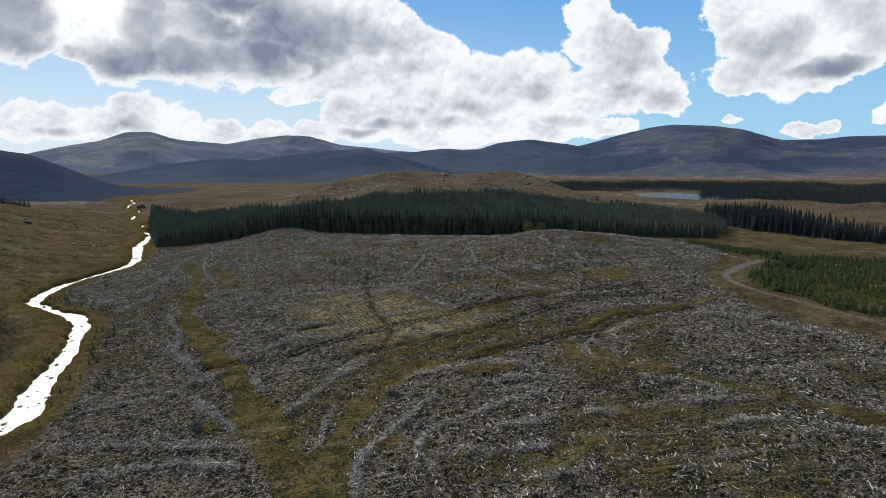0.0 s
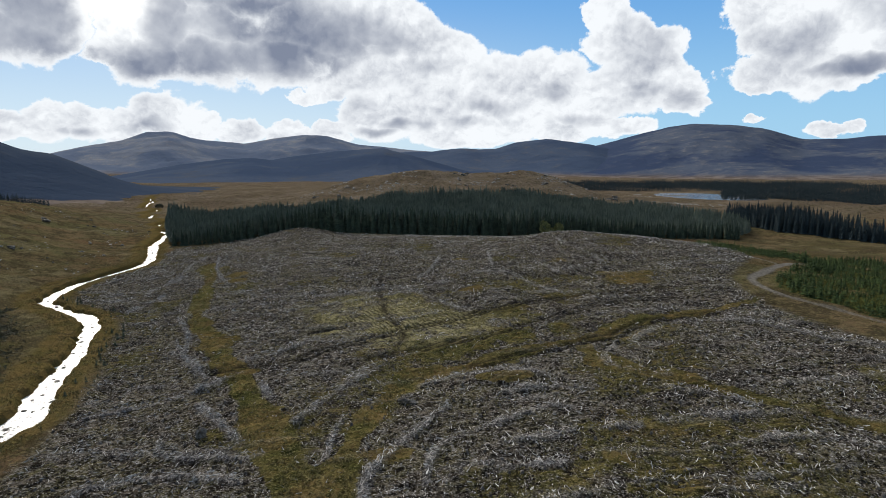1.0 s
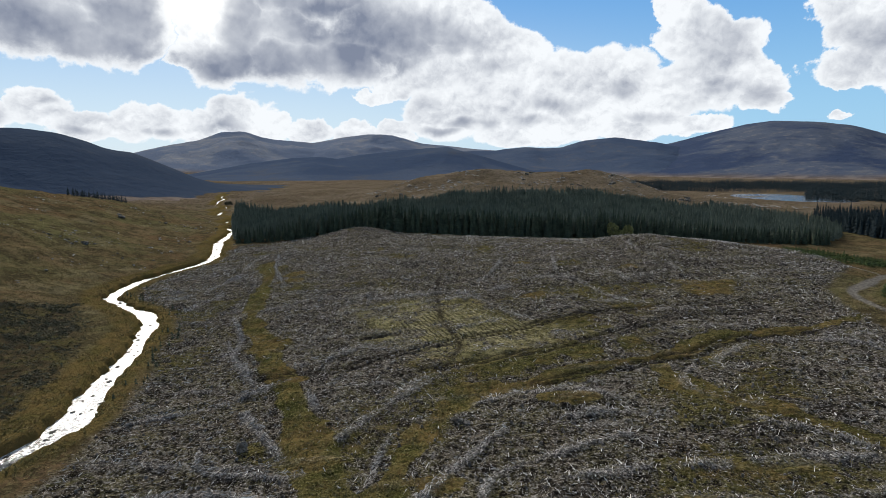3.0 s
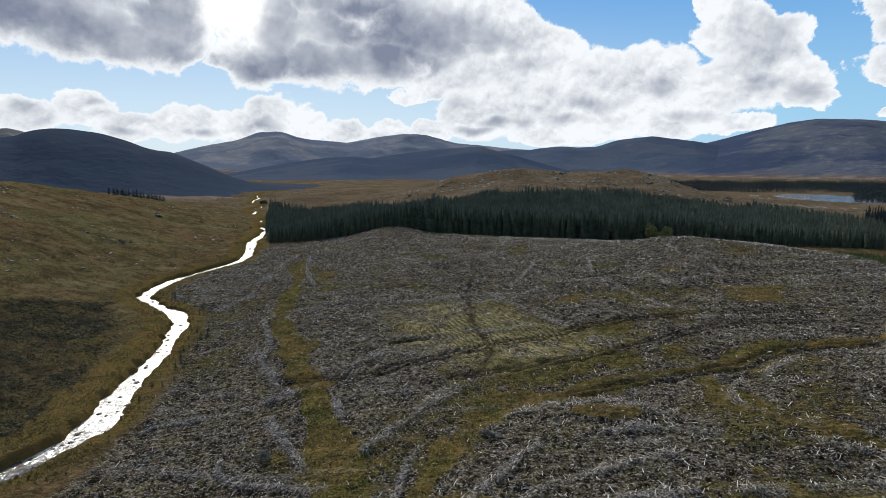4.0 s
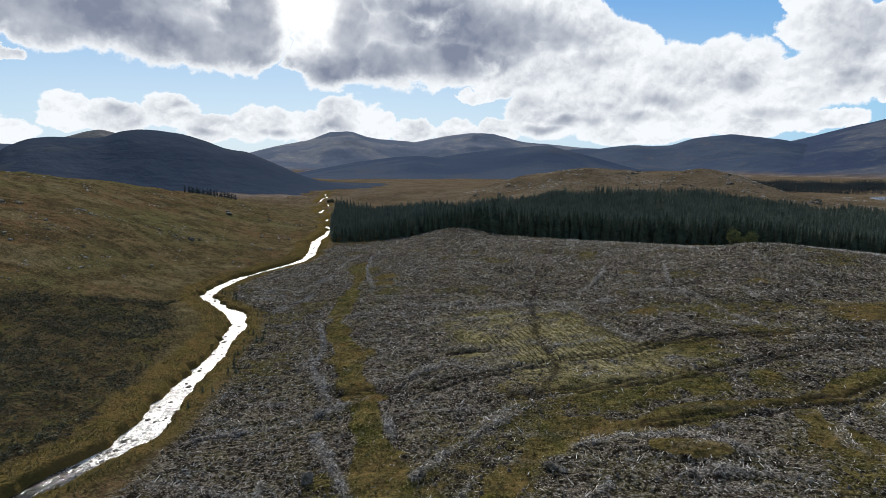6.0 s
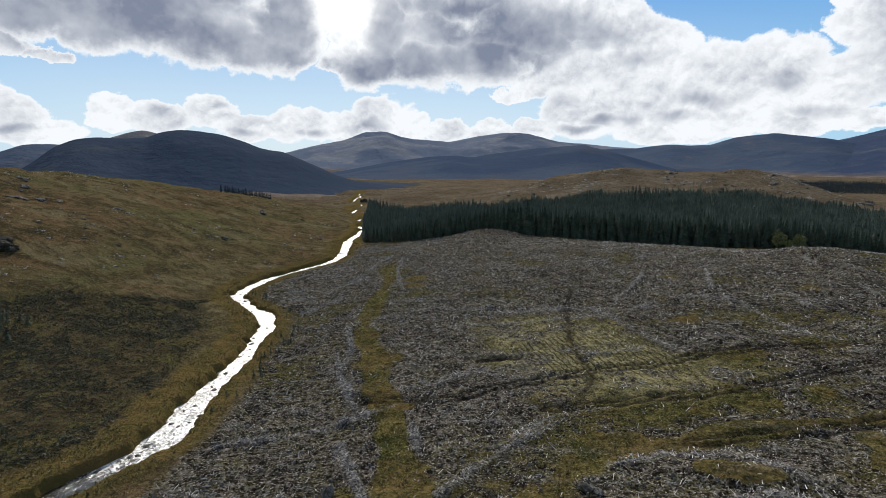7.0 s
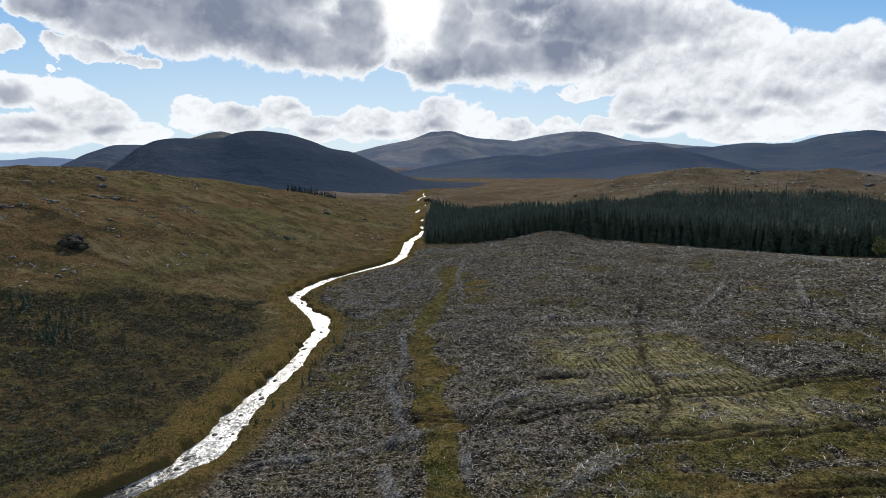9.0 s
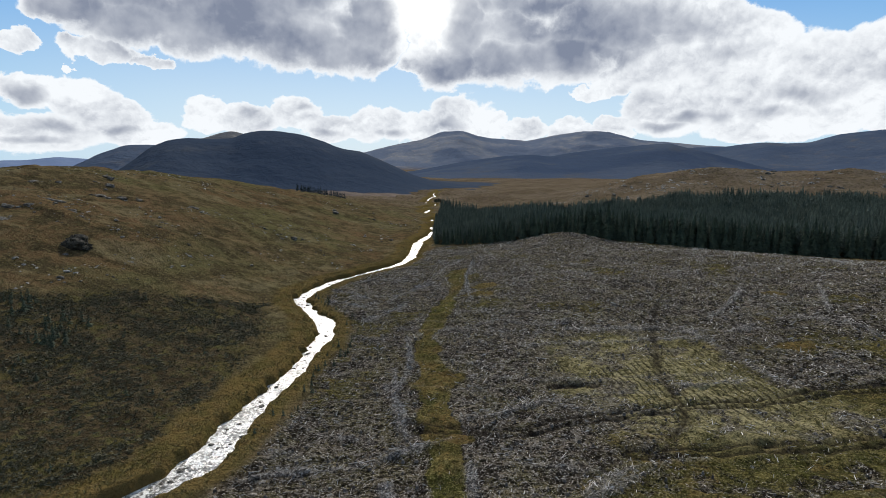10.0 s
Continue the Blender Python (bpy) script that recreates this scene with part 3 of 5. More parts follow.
def ground_material():
    m, n, s = material("ground", 0.95)
    s.inputs["Specular IOR Level"].default_value = 0.0
    at = n.add("ShaderNodeNewGeometry").outputs["Position"]
    fell, grass, scrub = n.add("ShaderNodeSeparateColor", {0: n.add("ShaderNodeAttribute", attribute_name="cover_a").outputs["Color"]}).outputs
    road, brash, rust = n.add("ShaderNodeSeparateColor", {0: n.add("ShaderNodeAttribute", attribute_name="cover_b").outputs["Color"]}).outputs
    ridge = n.math("SINE", n.math("MULTIPLY_ADD", n.noise(at, 0.35, 2.0), 1.8, n.math("MULTIPLY", n.add("ShaderNodeAttribute", attribute_name="furrow").outputs["Fac"], 2 * math.pi / FURROW)))
    ridge = n.math("MULTIPLY", ridge, n.math("MULTIPLY", n.add("ShaderNodeAttribute", attribute_name="cover_c").outputs["Alpha"], n.ramp(n.noise(at, 0.09, 3.0, 0.6), 0.42, 0.60, 0.25, 1.0)))
    track, young, bank = n.add("ShaderNodeSeparateColor", {0: n.add("ShaderNodeAttribute", attribute_name="cover_c").outputs["Color"]}).outputs
    large, mid, fine = n.noise(at, 0.035, 5.0, 0.6), n.noise(at, 0.35, 5.0, 0.6), n.noise(at, 1.5, 4.0, 0.62)
    grit = n.noise(at, 4.2, 3.0, 0.7)
    moor = n.mix(n.ramp(large, 0.40, 0.58), (0.138, 0.098, 0.053), (0.104, 0.096, 0.043))
    moor = n.mix(n.ramp(n.noise(at, 0.014, 5.0, 0.66), 0.47, 0.57, 0.0, 0.75), moor, (0.120, 0.070, 0.038))
    moor = n.mix(n.ramp(n.noise(at, 0.10, 5.0, 0.65), 0.50, 0.58, 0.0, 0.8), moor, (0.046, 0.037, 0.022))
    moor = n.mix(n.ramp(n.noise(at, 0.055, 4.0, 0.6, 0.8), 0.54, 0.62, 0.0, 0.6), moor, (0.172, 0.145, 0.082))
    # shade in the slope's hollows painted as dark streaks
    moor = n.mix(n.ramp(n.noise(at, 0.22, 5.0, 0.68, 0.6), 0.54, 0.64, 0.0, 0.5), moor, (0.044, 0.038, 0.020))
    # rosier moor up the valley, its colour also greyed to stand for haze
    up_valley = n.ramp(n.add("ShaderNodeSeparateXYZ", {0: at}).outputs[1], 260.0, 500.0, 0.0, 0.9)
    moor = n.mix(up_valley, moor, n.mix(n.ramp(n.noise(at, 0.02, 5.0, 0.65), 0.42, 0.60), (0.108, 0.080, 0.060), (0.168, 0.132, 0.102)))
    moor = n.mix(n.ramp(mid, 0.48, 0.60, 0.0, 0.75), moor, (0.052, 0.043, 0.022))
    moor = n.mix(n.ramp(fine, 0.5, 0.64, 0.0, 0.6), moor, (0.170, 0.140, 0.066))
    moor = n.mix(n.ramp(grit, 0.48, 0.38, 0.0, 0.7), moor, (0.034, 0.028, 0.015))
    straw = n.add("ShaderNodeAttribute", attribute_name="cover_b").outputs["Alpha"]
    pit_shade = n.add("ShaderNodeTexVoronoi", {"Vector": at, "Scale": 0.85, "Randomness": 0.9}).outputs["Distance"]
    chip = n.add("ShaderNodeTexVoronoi", {"Vector": at, "Scale": 2.3, "Randomness": 1.0}).outputs["Distance"]
    blotch = n.noise(at, 0.16, 4.0, 0.6)
    peat = n.mix(n.ramp(mid, 0.35, 0.65), (0.042, 0.034, 0.025), (0.135, 0.113, 0.084))
    peat = n.mix(n.ramp(blotch, 0.48, 0.60, 0.0, 0.65), peat, (0.112, 0.098, 0.045))
    peat = n.mix(n.ramp(blotch, 0.48, 0.36, 0.0, 0.7), peat, (0.024, 0.020, 0.017))
    peat = n.mix(n.ramp(n.noise(at, 0.42, 5.0, 0.66, 0.5), 0.50, 0.60, 0.0, 0.7), peat, (0.080, 0.073, 0.036))
    peat = n.mix(n.ramp(fine, 0.50, 0.66, 0.0, 0.85), peat, (0.190, 0.174, 0.156))
    # near-black low spots: shade between the brash put into the colour
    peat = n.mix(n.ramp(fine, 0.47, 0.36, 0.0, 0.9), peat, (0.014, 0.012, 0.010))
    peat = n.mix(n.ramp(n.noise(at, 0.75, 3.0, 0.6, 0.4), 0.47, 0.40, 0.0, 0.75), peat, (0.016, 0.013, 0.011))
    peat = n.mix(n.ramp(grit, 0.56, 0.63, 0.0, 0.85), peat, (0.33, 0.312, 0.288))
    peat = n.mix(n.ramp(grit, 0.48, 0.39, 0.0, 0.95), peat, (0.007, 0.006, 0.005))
    # shade of small pits painted as near-black spots
    peat = n.mix(n.ramp(pit_shade, 0.34, 0.16, 0.0, 0.9), peat, (0.009, 0.008, 0.006))
    peat = n.mix(n.ramp(chip, 0.16, 0.09, 0.0, 0.85), peat, (0.54, 0.505, 0.455))
    peat = n.mix(n.math("MULTIPLY", straw, n.ramp(fine, 0.40, 0.60, 0.1, 0.6)), peat, (0.215, 0.190, 0.125))
    # furrow bottoms get a painted shade line where the bump dips
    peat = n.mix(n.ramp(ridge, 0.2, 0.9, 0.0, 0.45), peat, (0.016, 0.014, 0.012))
    green = n.mix(n.ramp(mid, 0.38, 0.62), (0.050, 0.052, 0.015), (0.118, 0.098, 0.035))
    green = n.mix(n.ramp(n.noise(at, 0.24, 4.0, 0.65), 0.52, 0.64, 0.0, 0.6), green, (0.140, 0.092, 0.034))
    green = n.mix(straw, green, n.mix(n.ramp(mid, 0.35, 0.65), (0.195, 0.170, 0.080), (0.300, 0.265, 0.150)))
    green = n.mix(n.ramp(fine, 0.48, 0.66, 0.0, 0.85), green, (0.030, 0.030, 0.009))
    green = n.mix(n.ramp(grit, 0.52, 0.66, 0.0, 0.6), green, (0.27, 0.235, 0.115))
    green = n.mix(n.ramp(grit, 0.46, 0.37, 0.0, 0.8), green, (0.018, 0.016, 0.006))
    # pit and furrow shade painted into the grass colour likewise
    green = n.mix(n.ramp(pit_shade, 0.28, 0.14, 0.0, 0.6), green, (0.014, 0.012, 0.006))
    green = n.mix(n.ramp(n.math("MULTIPLY", ridge, n.ramp(mid, 0.3, 0.5)), 0.2, 0.9, 0.0, 0.75), green, (0.030, 0.026, 0.012))
    green = n.mix(n.math("MULTIPLY", rust, n.ramp(fine, 0.62, 0.45, 0.1, 0.6)), green, (0.165, 0.108, 0.044))
    heath = n.mix(n.ramp(mid, 0.35, 0.62), (0.042, 0.032, 0.019), (0.082, 0.062, 0.034))
    heath = n.mix(n.ramp(n.noise(at, 0.13, 5.0, 0.65), 0.50, 0.60, 0.0, 0.8), heath, (0.078, 0.066, 0.026))
    heath = n.mix(n.ramp(n.noise(at, 0.7, 4.0, 0.65), 0.54, 0.64, 0.0, 0.7), heath, (0.070, 0.072, 0.026))
    heath = n.mix(n.ramp(fine, 0.5, 0.72, 0.0, 0.7), heath, (0.026, 0.028, 0.014))
    heath = n.mix(n.ramp(chip, 0.12, 0.07, 0.0, 0.6), heath, (0.20, 0.185, 0.16))
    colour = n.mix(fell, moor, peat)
    ragged = n.math("MULTIPLY_ADD", n.math("SUBTRACT", fine, 0.5), 1.3, n.math("MULTIPLY_ADD", n.math("SUBTRACT", mid, 0.5), 1.1, grass))
    colour = n.mix(n.ramp(ragged, 0.34, 0.66), colour, green)
    colour = n.mix(scrub, colour, heath)
    colour = n.mix(young, colour, (0.060, 0.062, 0.018))
    colour = n.mix(bank, colour, n.mix(n.ramp(mid, 0.35, 0.65), (0.084, 0.068, 0.024), (0.118, 0.083, 0.032)))
    colour = n.mix(n.math("MULTIPLY", brash, 0.55), colour, n.mix(n.ramp(grit, 0.42, 0.60), (0.080, 0.075, 0.074), (0.42, 0.40, 0.385)))
    colour = n.mix(n.math("MULTIPLY", track, 0.85), colour, (0.018, 0.015, 0.012))
    colour = n.mix(road, colour, n.mix(n.ramp(fine, 0.35, 0.65), (0.105, 0.095, 0.080), (0.185, 0.168, 0.145)))
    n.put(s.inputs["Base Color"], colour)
    rough = n.math("ADD", n.math("MULTIPLY", mid, 0.6), n.math("MULTIPLY_ADD", ridge, -0.10, fine))
    n.put(s.inputs["Normal"], n.bump(n.math("MULTIPLY_ADD", grit, 0.40, rough), 1.0, 0.6))
    return m


def rock_material(name, dark, light):
    m, n, s = material(name, 0.85)
    at = n.add("ShaderNodeNewGeometry").outputs["Position"]
    a, b = n.noise(at, 0.8, 5.0), n.noise(at, 6.0, 4.0)
    c = n.mix(n.ramp(a, 0.35, 0.65), dark, light)
    c = n.mix(n.ramp(b, 0.50, 0.62, 0.0, 0.85), c, (0.040, 0.038, 0.020))
    s.inputs["Specular IOR Level"].default_value = 0.05
    n.put(s.inputs["Base Color"], c)
    n.put(s.inputs["Normal"], n.bump(b, 0.8, 0.15))
    return m


def tinted(name, dark, light, scale=2.0, rough=0.9, island=True, power=1.0, speckle=0.65, gloss=0.25):
    """A plain natural surface between two tones, uneven from piece to piece and within a piece."""
    m, n, s = material(name, rough)
    geo = n.add("ShaderNodeNewGeometry")
    vary = geo.outputs["Random Per Island"] if island else n.add("ShaderNodeObjectInfo").outputs["Random"]
    mott = n.noise(geo.outputs["Position"], scale, 4.0)
    f = n.math("ADD", n.math("MULTIPLY", vary, speckle), n.math("MULTIPLY", n.ramp(mott, 0.3, 0.7), 1.0 - speckle))
    s.inputs["Specular IOR Level"].default_value = gloss
    n.put(s.inputs["Base Color"], n.mix(n.math("POWER", f, power), dark, light))
    return m


def water_material(name, rough, riffle):
    m, n, s = material(name, rough)
    at = n.add("ShaderNodeNewGeometry").outputs["Position"]
    ripple = n.math("ADD", n.noise(at, 1.6, 4.0, 0.65, 0.6), n.math("MULTIPLY", n.noise(at, 0.5, 3.0), 0.7))
    # foam streaks whitened to put the sun's glitter into the water's colour
    foam_glint = n.ramp(n.math("ADD", n.noise(at, 2.2, 4.0, 0.7, 1.0), n.math("MULTIPLY", n.noise(at, 0.22, 2.0), 0.5)), 0.66, 0.86)
    run = n.math("MULTIPLY", n.ramp(n.math("MULTIPLY_ADD", n.noise(at, 0.3, 3.0), 9.0, n.add("ShaderNodeSeparateXYZ", {0: at}).outputs[1]), 64.5, 72.5), riffle)
    n.put(s.inputs["Roughness"], n.math("MULTIPLY_ADD", run, 0.75 * (rough - 0.12), 0.12))
    n.put(s.inputs["Base Color"], n.mix(n.math("MULTIPLY", foam_glint, run), (0.022, 0.020, 0.015), (0.80, 0.80, 0.78)))
    s.inputs["Specular IOR Level"].default_value = 0.75
    n.put(s.inputs["Normal"], n.bump(ripple, 0.45, 0.35))
    return m


def hill_material(name, low, high, pale, relief=0.9, foot_top=30.0):
    m, n, s = material(name, 0.95)
    s.inputs["Specular IOR Level"].default_value = 0.0
    at = n.add("ShaderNodeNewGeometry").outputs["Position"]
    a, b, c = n.noise(at, 0.0028, 5.0, 0.58, 0.4), n.noise(at, 0.02, 5.0, 0.65), n.noise(at, 0.09, 3.0, 0.6)
    # wide dark and pale patches paint cloud shade and sunlit ground into the colour
    col = n.mix(n.ramp(a, 0.44, 0.58), low, high)
    col = n.mix(n.math("MULTIPLY", n.ramp(b, 0.50, 0.68, 0.0, 0.8), n.ramp(a, 0.42, 0.58, 0.15, 1.0)), col, pale)
    col = n.mix(n.ramp(c, 0.55, 0.75, 0.0, 0.5), col, low)
    height = n.add("ShaderNodeSeparateXYZ", {0: at}).outputs[2]
    foot = n.ramp(n.math("MULTIPLY_ADD", n.math("SUBTRACT", a, 0.5), -foot_top * 2.2, height), max(foot_top, -1.0), -2.0)
    col = n.mix(foot, col, n.mix(n.ramp(b, 0.4, 0.6), (0.105, 0.082, 0.066), (0.175, 0.142, 0.118)))
    n.put(s.inputs["Base Color"], col)
    n.put(s.inputs["Normal"], n.bump(n.math("ADD", n.math("ADD", b, a), n.math("MULTIPLY", c, 0.5)), relief, 14.0))
    return m


GROUND, STONE, WATER = ground_material(), rock_material("stone", (0.060, 0.053, 0.045), (0.185, 0.172, 0.155)), water_material("running_water", 0.33, 1.0)
PALE_STONE = rock_material("bleached_stone", (0.13, 0.125, 0.115), (0.36, 0.35, 0.335))
CRAG_STONE = rock_material("mossy_crag_stone", (0.022, 0.020, 0.016), (0.075, 0.068, 0.058))
STILL = water_material("still_water", 0.12, 0.0)
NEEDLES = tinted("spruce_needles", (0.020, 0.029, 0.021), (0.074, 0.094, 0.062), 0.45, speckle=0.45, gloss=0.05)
# paler copy of the needles: light on the wood's canopy put into the colour
NEEDLES_FAR = tinted("spruce_needles_lit_canopy", (0.042, 0.055, 0.045), (0.130, 0.152, 0.114), 0.12, speckle=0.30, gloss=0.05)
# the same needles tinted blue, haze painted in for woods farther off
NEEDLES_HAZE = tinted("haze_blue_spruce_needles", (0.022, 0.032, 0.035), (0.040, 0.053, 0.055), 0.03, speckle=0.35, gloss=0.05)
YOUNG = tinted("young_spruce_needles", (0.020, 0.034, 0.014), (0.066, 0.092, 0.030), 0.35, speckle=0.3, gloss=0.05)
BARK = tinted("bark", (0.060, 0.048, 0.036), (0.11, 0.09, 0.07), 3.0)
DEADWOOD = tinted("bleached_deadwood", (0.055, 0.047, 0.038), (0.86, 0.805, 0.735), 1.2, 0.7, power=2.5)
LOGWOOD = tinted("peeled_log", (0.30, 0.285, 0.265), (0.82, 0.80, 0.77), 2.0, 0.7)
STUMPWOOD = tinted("old_stump", (0.040, 0.035, 0.030), (0.14, 0.13, 0.12), 3.0)
RUST = tinted("rusty_moor_grass", (0.085, 0.058, 0.021), (0.20, 0.135, 0.052), 0.4)
TUFT = tinted("moor_grass", (0.042, 0.042, 0.012), (0.200, 0.162, 0.058), 0.4, speckle=0.85)
HEATHER = tinted("heather_and_bog_myrtle", (0.028, 0.030, 0.017), (0.115, 0.108, 0.064), 0.4, power=1.5)


# ---- meshes ----
def mesh_of(name, verts, faces, mat, flat=True):
    """A mesh from arrays: verts (n, 3), faces (k, 3) or (k, 4)."""
    verts, faces = np.asarray(verts, np.float32), np.asarray(faces, np.int32)
    me = bpy.data.meshes.new(name)
    k, side = faces.shape
    me.vertices.add(len(verts))
    me.vertices.foreach_set("co", verts.ravel())
    me.loops.add(k * side)
    me.loops.foreach_set("vertex_index", faces.ravel())
    me.polygons.add(k)
    me.polygons.foreach_set("loop_start", np.arange(k, dtype=np.int32) * side)
    me.polygons.foreach_set("use_smooth", np.full(k, not flat))
    me.materials.append(mat)
    me.update(calc_edges=True)
    return me


def grid_faces(nu, nv):
    i = np.arange(nu * nv).reshape(nu, nv)
    return np.stack([i[:-1, :-1], i[1:, :-1], i[1:, 1:], i[:-1, 1:]], -1).reshape(-1, 4)


def steps(lo, hi, fine, growth, limit, hold):
    """Places along an axis: fine between lo and hi, then ever wider out to the limits."""
    mid = list(np.arange(lo, hi + fine, fine))
    for end, sign in ((limit[1], 1), (limit[0], -1)):
        at, w = (mid[-1] if sign > 0 else mid[0]), fine
        while (end - at) * sign > 0:
            w *= growth if w < 4.0 else 1.065
            if hold[0] < at < hold[1]:
                w = min(w, 1.6)
            at += sign * w
            mid = mid + [at] if sign > 0 else [at] + mid
    return np.array(mid)


def build_ground():
    xs = steps(-112, 84, 0.44, 1.030, (-4700, 4700), (-290, 190))
    ys = steps(46, 150, 0.44, 1.030, (-1800, 4700), (0, 560))
    x, y = np.meshgrid(xs, ys, indexing="ij")
    x, y = x.ravel(), y.ravel()
    z = land(x, y)
    fell, grass, scrub, road, row, rust, track, young, bank = masks(x, y)
    g, _ = along(x, y, ROAD, 12.0)
    near = (np.hypot(x, y) < 320)
    z = z + near * fell * (0.60 * (fbm(x / 2.2, y / 2.2, 3, 81) - 0.5) + 0.42 * (vnoise(x / 1.15, y / 1.15, 85) - 0.5) + row * (0.14 + 0.24 * vnoise(x / 0.8, y / 0.8, 83)) - 0.34 * track)
    z = z + near * (1 - fell) * (1 - road) * (0.35 * (fbm(x / 1.8, y / 1.8, 2, 87) - 0.5) + 0.9 * (1 - scrub) * (fbm(x / 5.5, y / 5.5, 3, 89) - 0.5)) * smooth(along(x, y, STREAM)[0], 3, 6)
    me = mesh_of("ground", np.stack([x, y, z], -1), grid_faces(len(xs), len(ys)), GROUND, flat=False)
    a = me.attributes.new("furrow", "FLOAT", "POINT")
    a.data.foreach_set("value", furrow(x, y).astype(np.float32))
    ride = np.min([along(x, y, line, 12.0)[0] for line, _, _ in RIDES[:2]], axis=0)
    ploughed = fell * smooth(ride, 2.0, 4.5)
    for name, group in (("cover_a", (fell, grass, scrub, fell)), ("cover_b", (road, row, rust, patch(x, y, STRAW, 5))), ("cover_c", (track, young, bank, ploughed))):
        a = me.color_attributes.new(name, "FLOAT_COLOR", "POINT")
        a.data.foreach_set("color", np.stack(group, -1).astype(np.float32).ravel())
    return tagged(new("ground", me), "brown moorland with a felled forest block and grassy rides", "ground", kind="structure")


build_ground()


def build_stream():
    line = np.array(STREAM)
    s = np.concatenate([[0], np.cumsum(np.hypot(*np.diff(line, axis=0).T))])
    side = np.gradient(line, axis=0)
    side = np.stack([-side[:, 1], side[:, 0]], -1) / np.linalg.norm(side, axis=1)[:, None]
    half = stream_half(s) + 1.2
    across = np.linspace(-1, 1, 5)
    p = line[:, None, :] + side[:, None, :] * (half[:, None] * across)[:, :, None]
    v = np.concatenate([p, np.full((*p.shape[:2], 1), WATER_Z)], -1).reshape(-1, 3)
    tagged(new("water", mesh_of("water", v, grid_faces(len(line), 5)[:, ::-1], WATER, False)), "shallow moorland stream glittering in the sun", "stream", kind="structure")
    a = np.linspace(0, 2 * math.pi, 60, endpoint=False)
    v = np.stack([264 + 48 * np.cos(a), 645 + 85 * np.sin(a), np.full(60, 1.7)], -1)
    me = bpy.data.meshes.new("lake")
    me.from_pydata(v.tolist(), [], [list(range(60))])
    me.materials.append(STILL)
    tagged(new("lake", me), "still grey lake at the foot of the mountain", "lake", kind="structure")
    # a low bar of gravel and rushes in the lake
    u, v = np.meshgrid(np.linspace(-1, 1, 41), np.linspace(-1, 1, 13), indexing="ij")
    u, v = u.ravel(), v.ravel()
    edge = 1 - np.hypot(u, v) + 0.35 * (fbm(u * 4, v * 2, 3, 121) - 0.5)
    p = np.stack([239 + 21 * u, 665 + 14 * u + 10 * v, 1.35 + 0.8 * np.clip(edge * 2.5, -0.3, 0.75)], -1)
    tagged(new("gravel_bar", mesh_of("gravel_bar", p, grid_faces(41, 13), STONE, False)), "low dark gravel bar lying in the lake", "gravel bar", kind="structure")


build_stream()


# ---- mountains ----
def mountain(name, label, crest, far, depth, mat, seed, rough=0.10):
    """A mountain whose crest line is given as azimuth and elevation seen from over the valley, at a distance far."""
    az = np.array([c[0] for c in crest])
    el = np.array([c[1] for c in crest])
    a = np.arange(az[0], az[-1] + 0.01, 0.16)
    e = np.interp(a, az, el)
    k = np.exp(-np.linspace(-2, 2, 9) ** 2)
    e = np.convolve(np.pad(e, 4, mode="edge"), k / k.sum(), "valid")
    e = e + 0.05 * (fbm(a / 0.9, a * 0 + seed, 4, seed) - 0.5)
    s = np.concatenate([np.linspace(-1, 0, 56), np.linspace(0.06, 0.8, 10)])
    aa, ss = np.meshgrid(np.radians(a), s, indexing="ij")
    bend = 1 + 0.05 * (fbm(aa * 9, aa * 0, 2, seed + 3) - 0.5)
    r = far * bend + depth * ss
    top = 32 + np.tan(np.radians(e))[:, None] * far * bend
    rise = np.where(ss < 0, np.sin((ss + 1) * math.pi / 2) ** 1.35, np.cos(ss * math.pi / 2))
    x, y = r * np.sin(aa), r * np.cos(aa)
    gully = fbm(x / (depth * 0.30), y / (depth * 0.30), 5, seed + 9) - 0.5
    ridge = -np.abs(fbm(aa * 14 + ss * 0.7, ss * 2.2, 4, seed + 13) - 0.5) + 0.12
    fade = np.clip(-ss * 3.2, 0, 1) * np.clip((ss + 1) * 4, 0, 1)
    z = -4 + (top + 4) * rise + (top + 4) * fade * rough * (2.6 * gully + 1.1 * ridge)
    me = mesh_of(name, np.stack([x, y, z], -1).reshape(-1, 3), grid_faces(len(a), len(s)), mat, False)
    return tagged(new(name, me), label, "mountain", kind="structure")


# base colours of the hills are blued to stand for distance haze
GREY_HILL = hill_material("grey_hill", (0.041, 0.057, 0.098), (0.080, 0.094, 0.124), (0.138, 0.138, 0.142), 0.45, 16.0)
# darkened as well: cloud shade over this ridge is put into its colour
RIDGE_HILL = hill_material("cloud_shaded_ridge", (0.046, 0.065, 0.104), (0.063, 0.081, 0.117), (0.080, 0.085, 0.096), 0.35, -10.0)
BLUE_RIDGE = hill_material("haze_blue_ridge", (0.054, 0.074, 0.115), (0.070, 0.090, 0.128), (0.100, 0.104, 0.116), 0.35, 8.0)
# cloud shade on the near hill painted as a dark blue tone
DARK_HILL = hill_material("cloud_shaded_hill", (0.037, 0.051, 0.077), (0.047, 0.060, 0.083), (0.066, 0.073, 0.086), 0.30, -20.0)
# the blue here is haze put into the colour
FAR_HILL = hill_material("haze_blue_far_hill", (0.15, 0.20, 0.31), (0.18, 0.23, 0.33), (0.21, 0.25, 0.34), 0.4, 1.0)
HAZE_HILL = hill_material("hazy_mountain", (0.112, 0.136, 0.186), (0.168, 0.182, 0.214), (0.245, 0.235, 0.222), 0.5, 24.0)
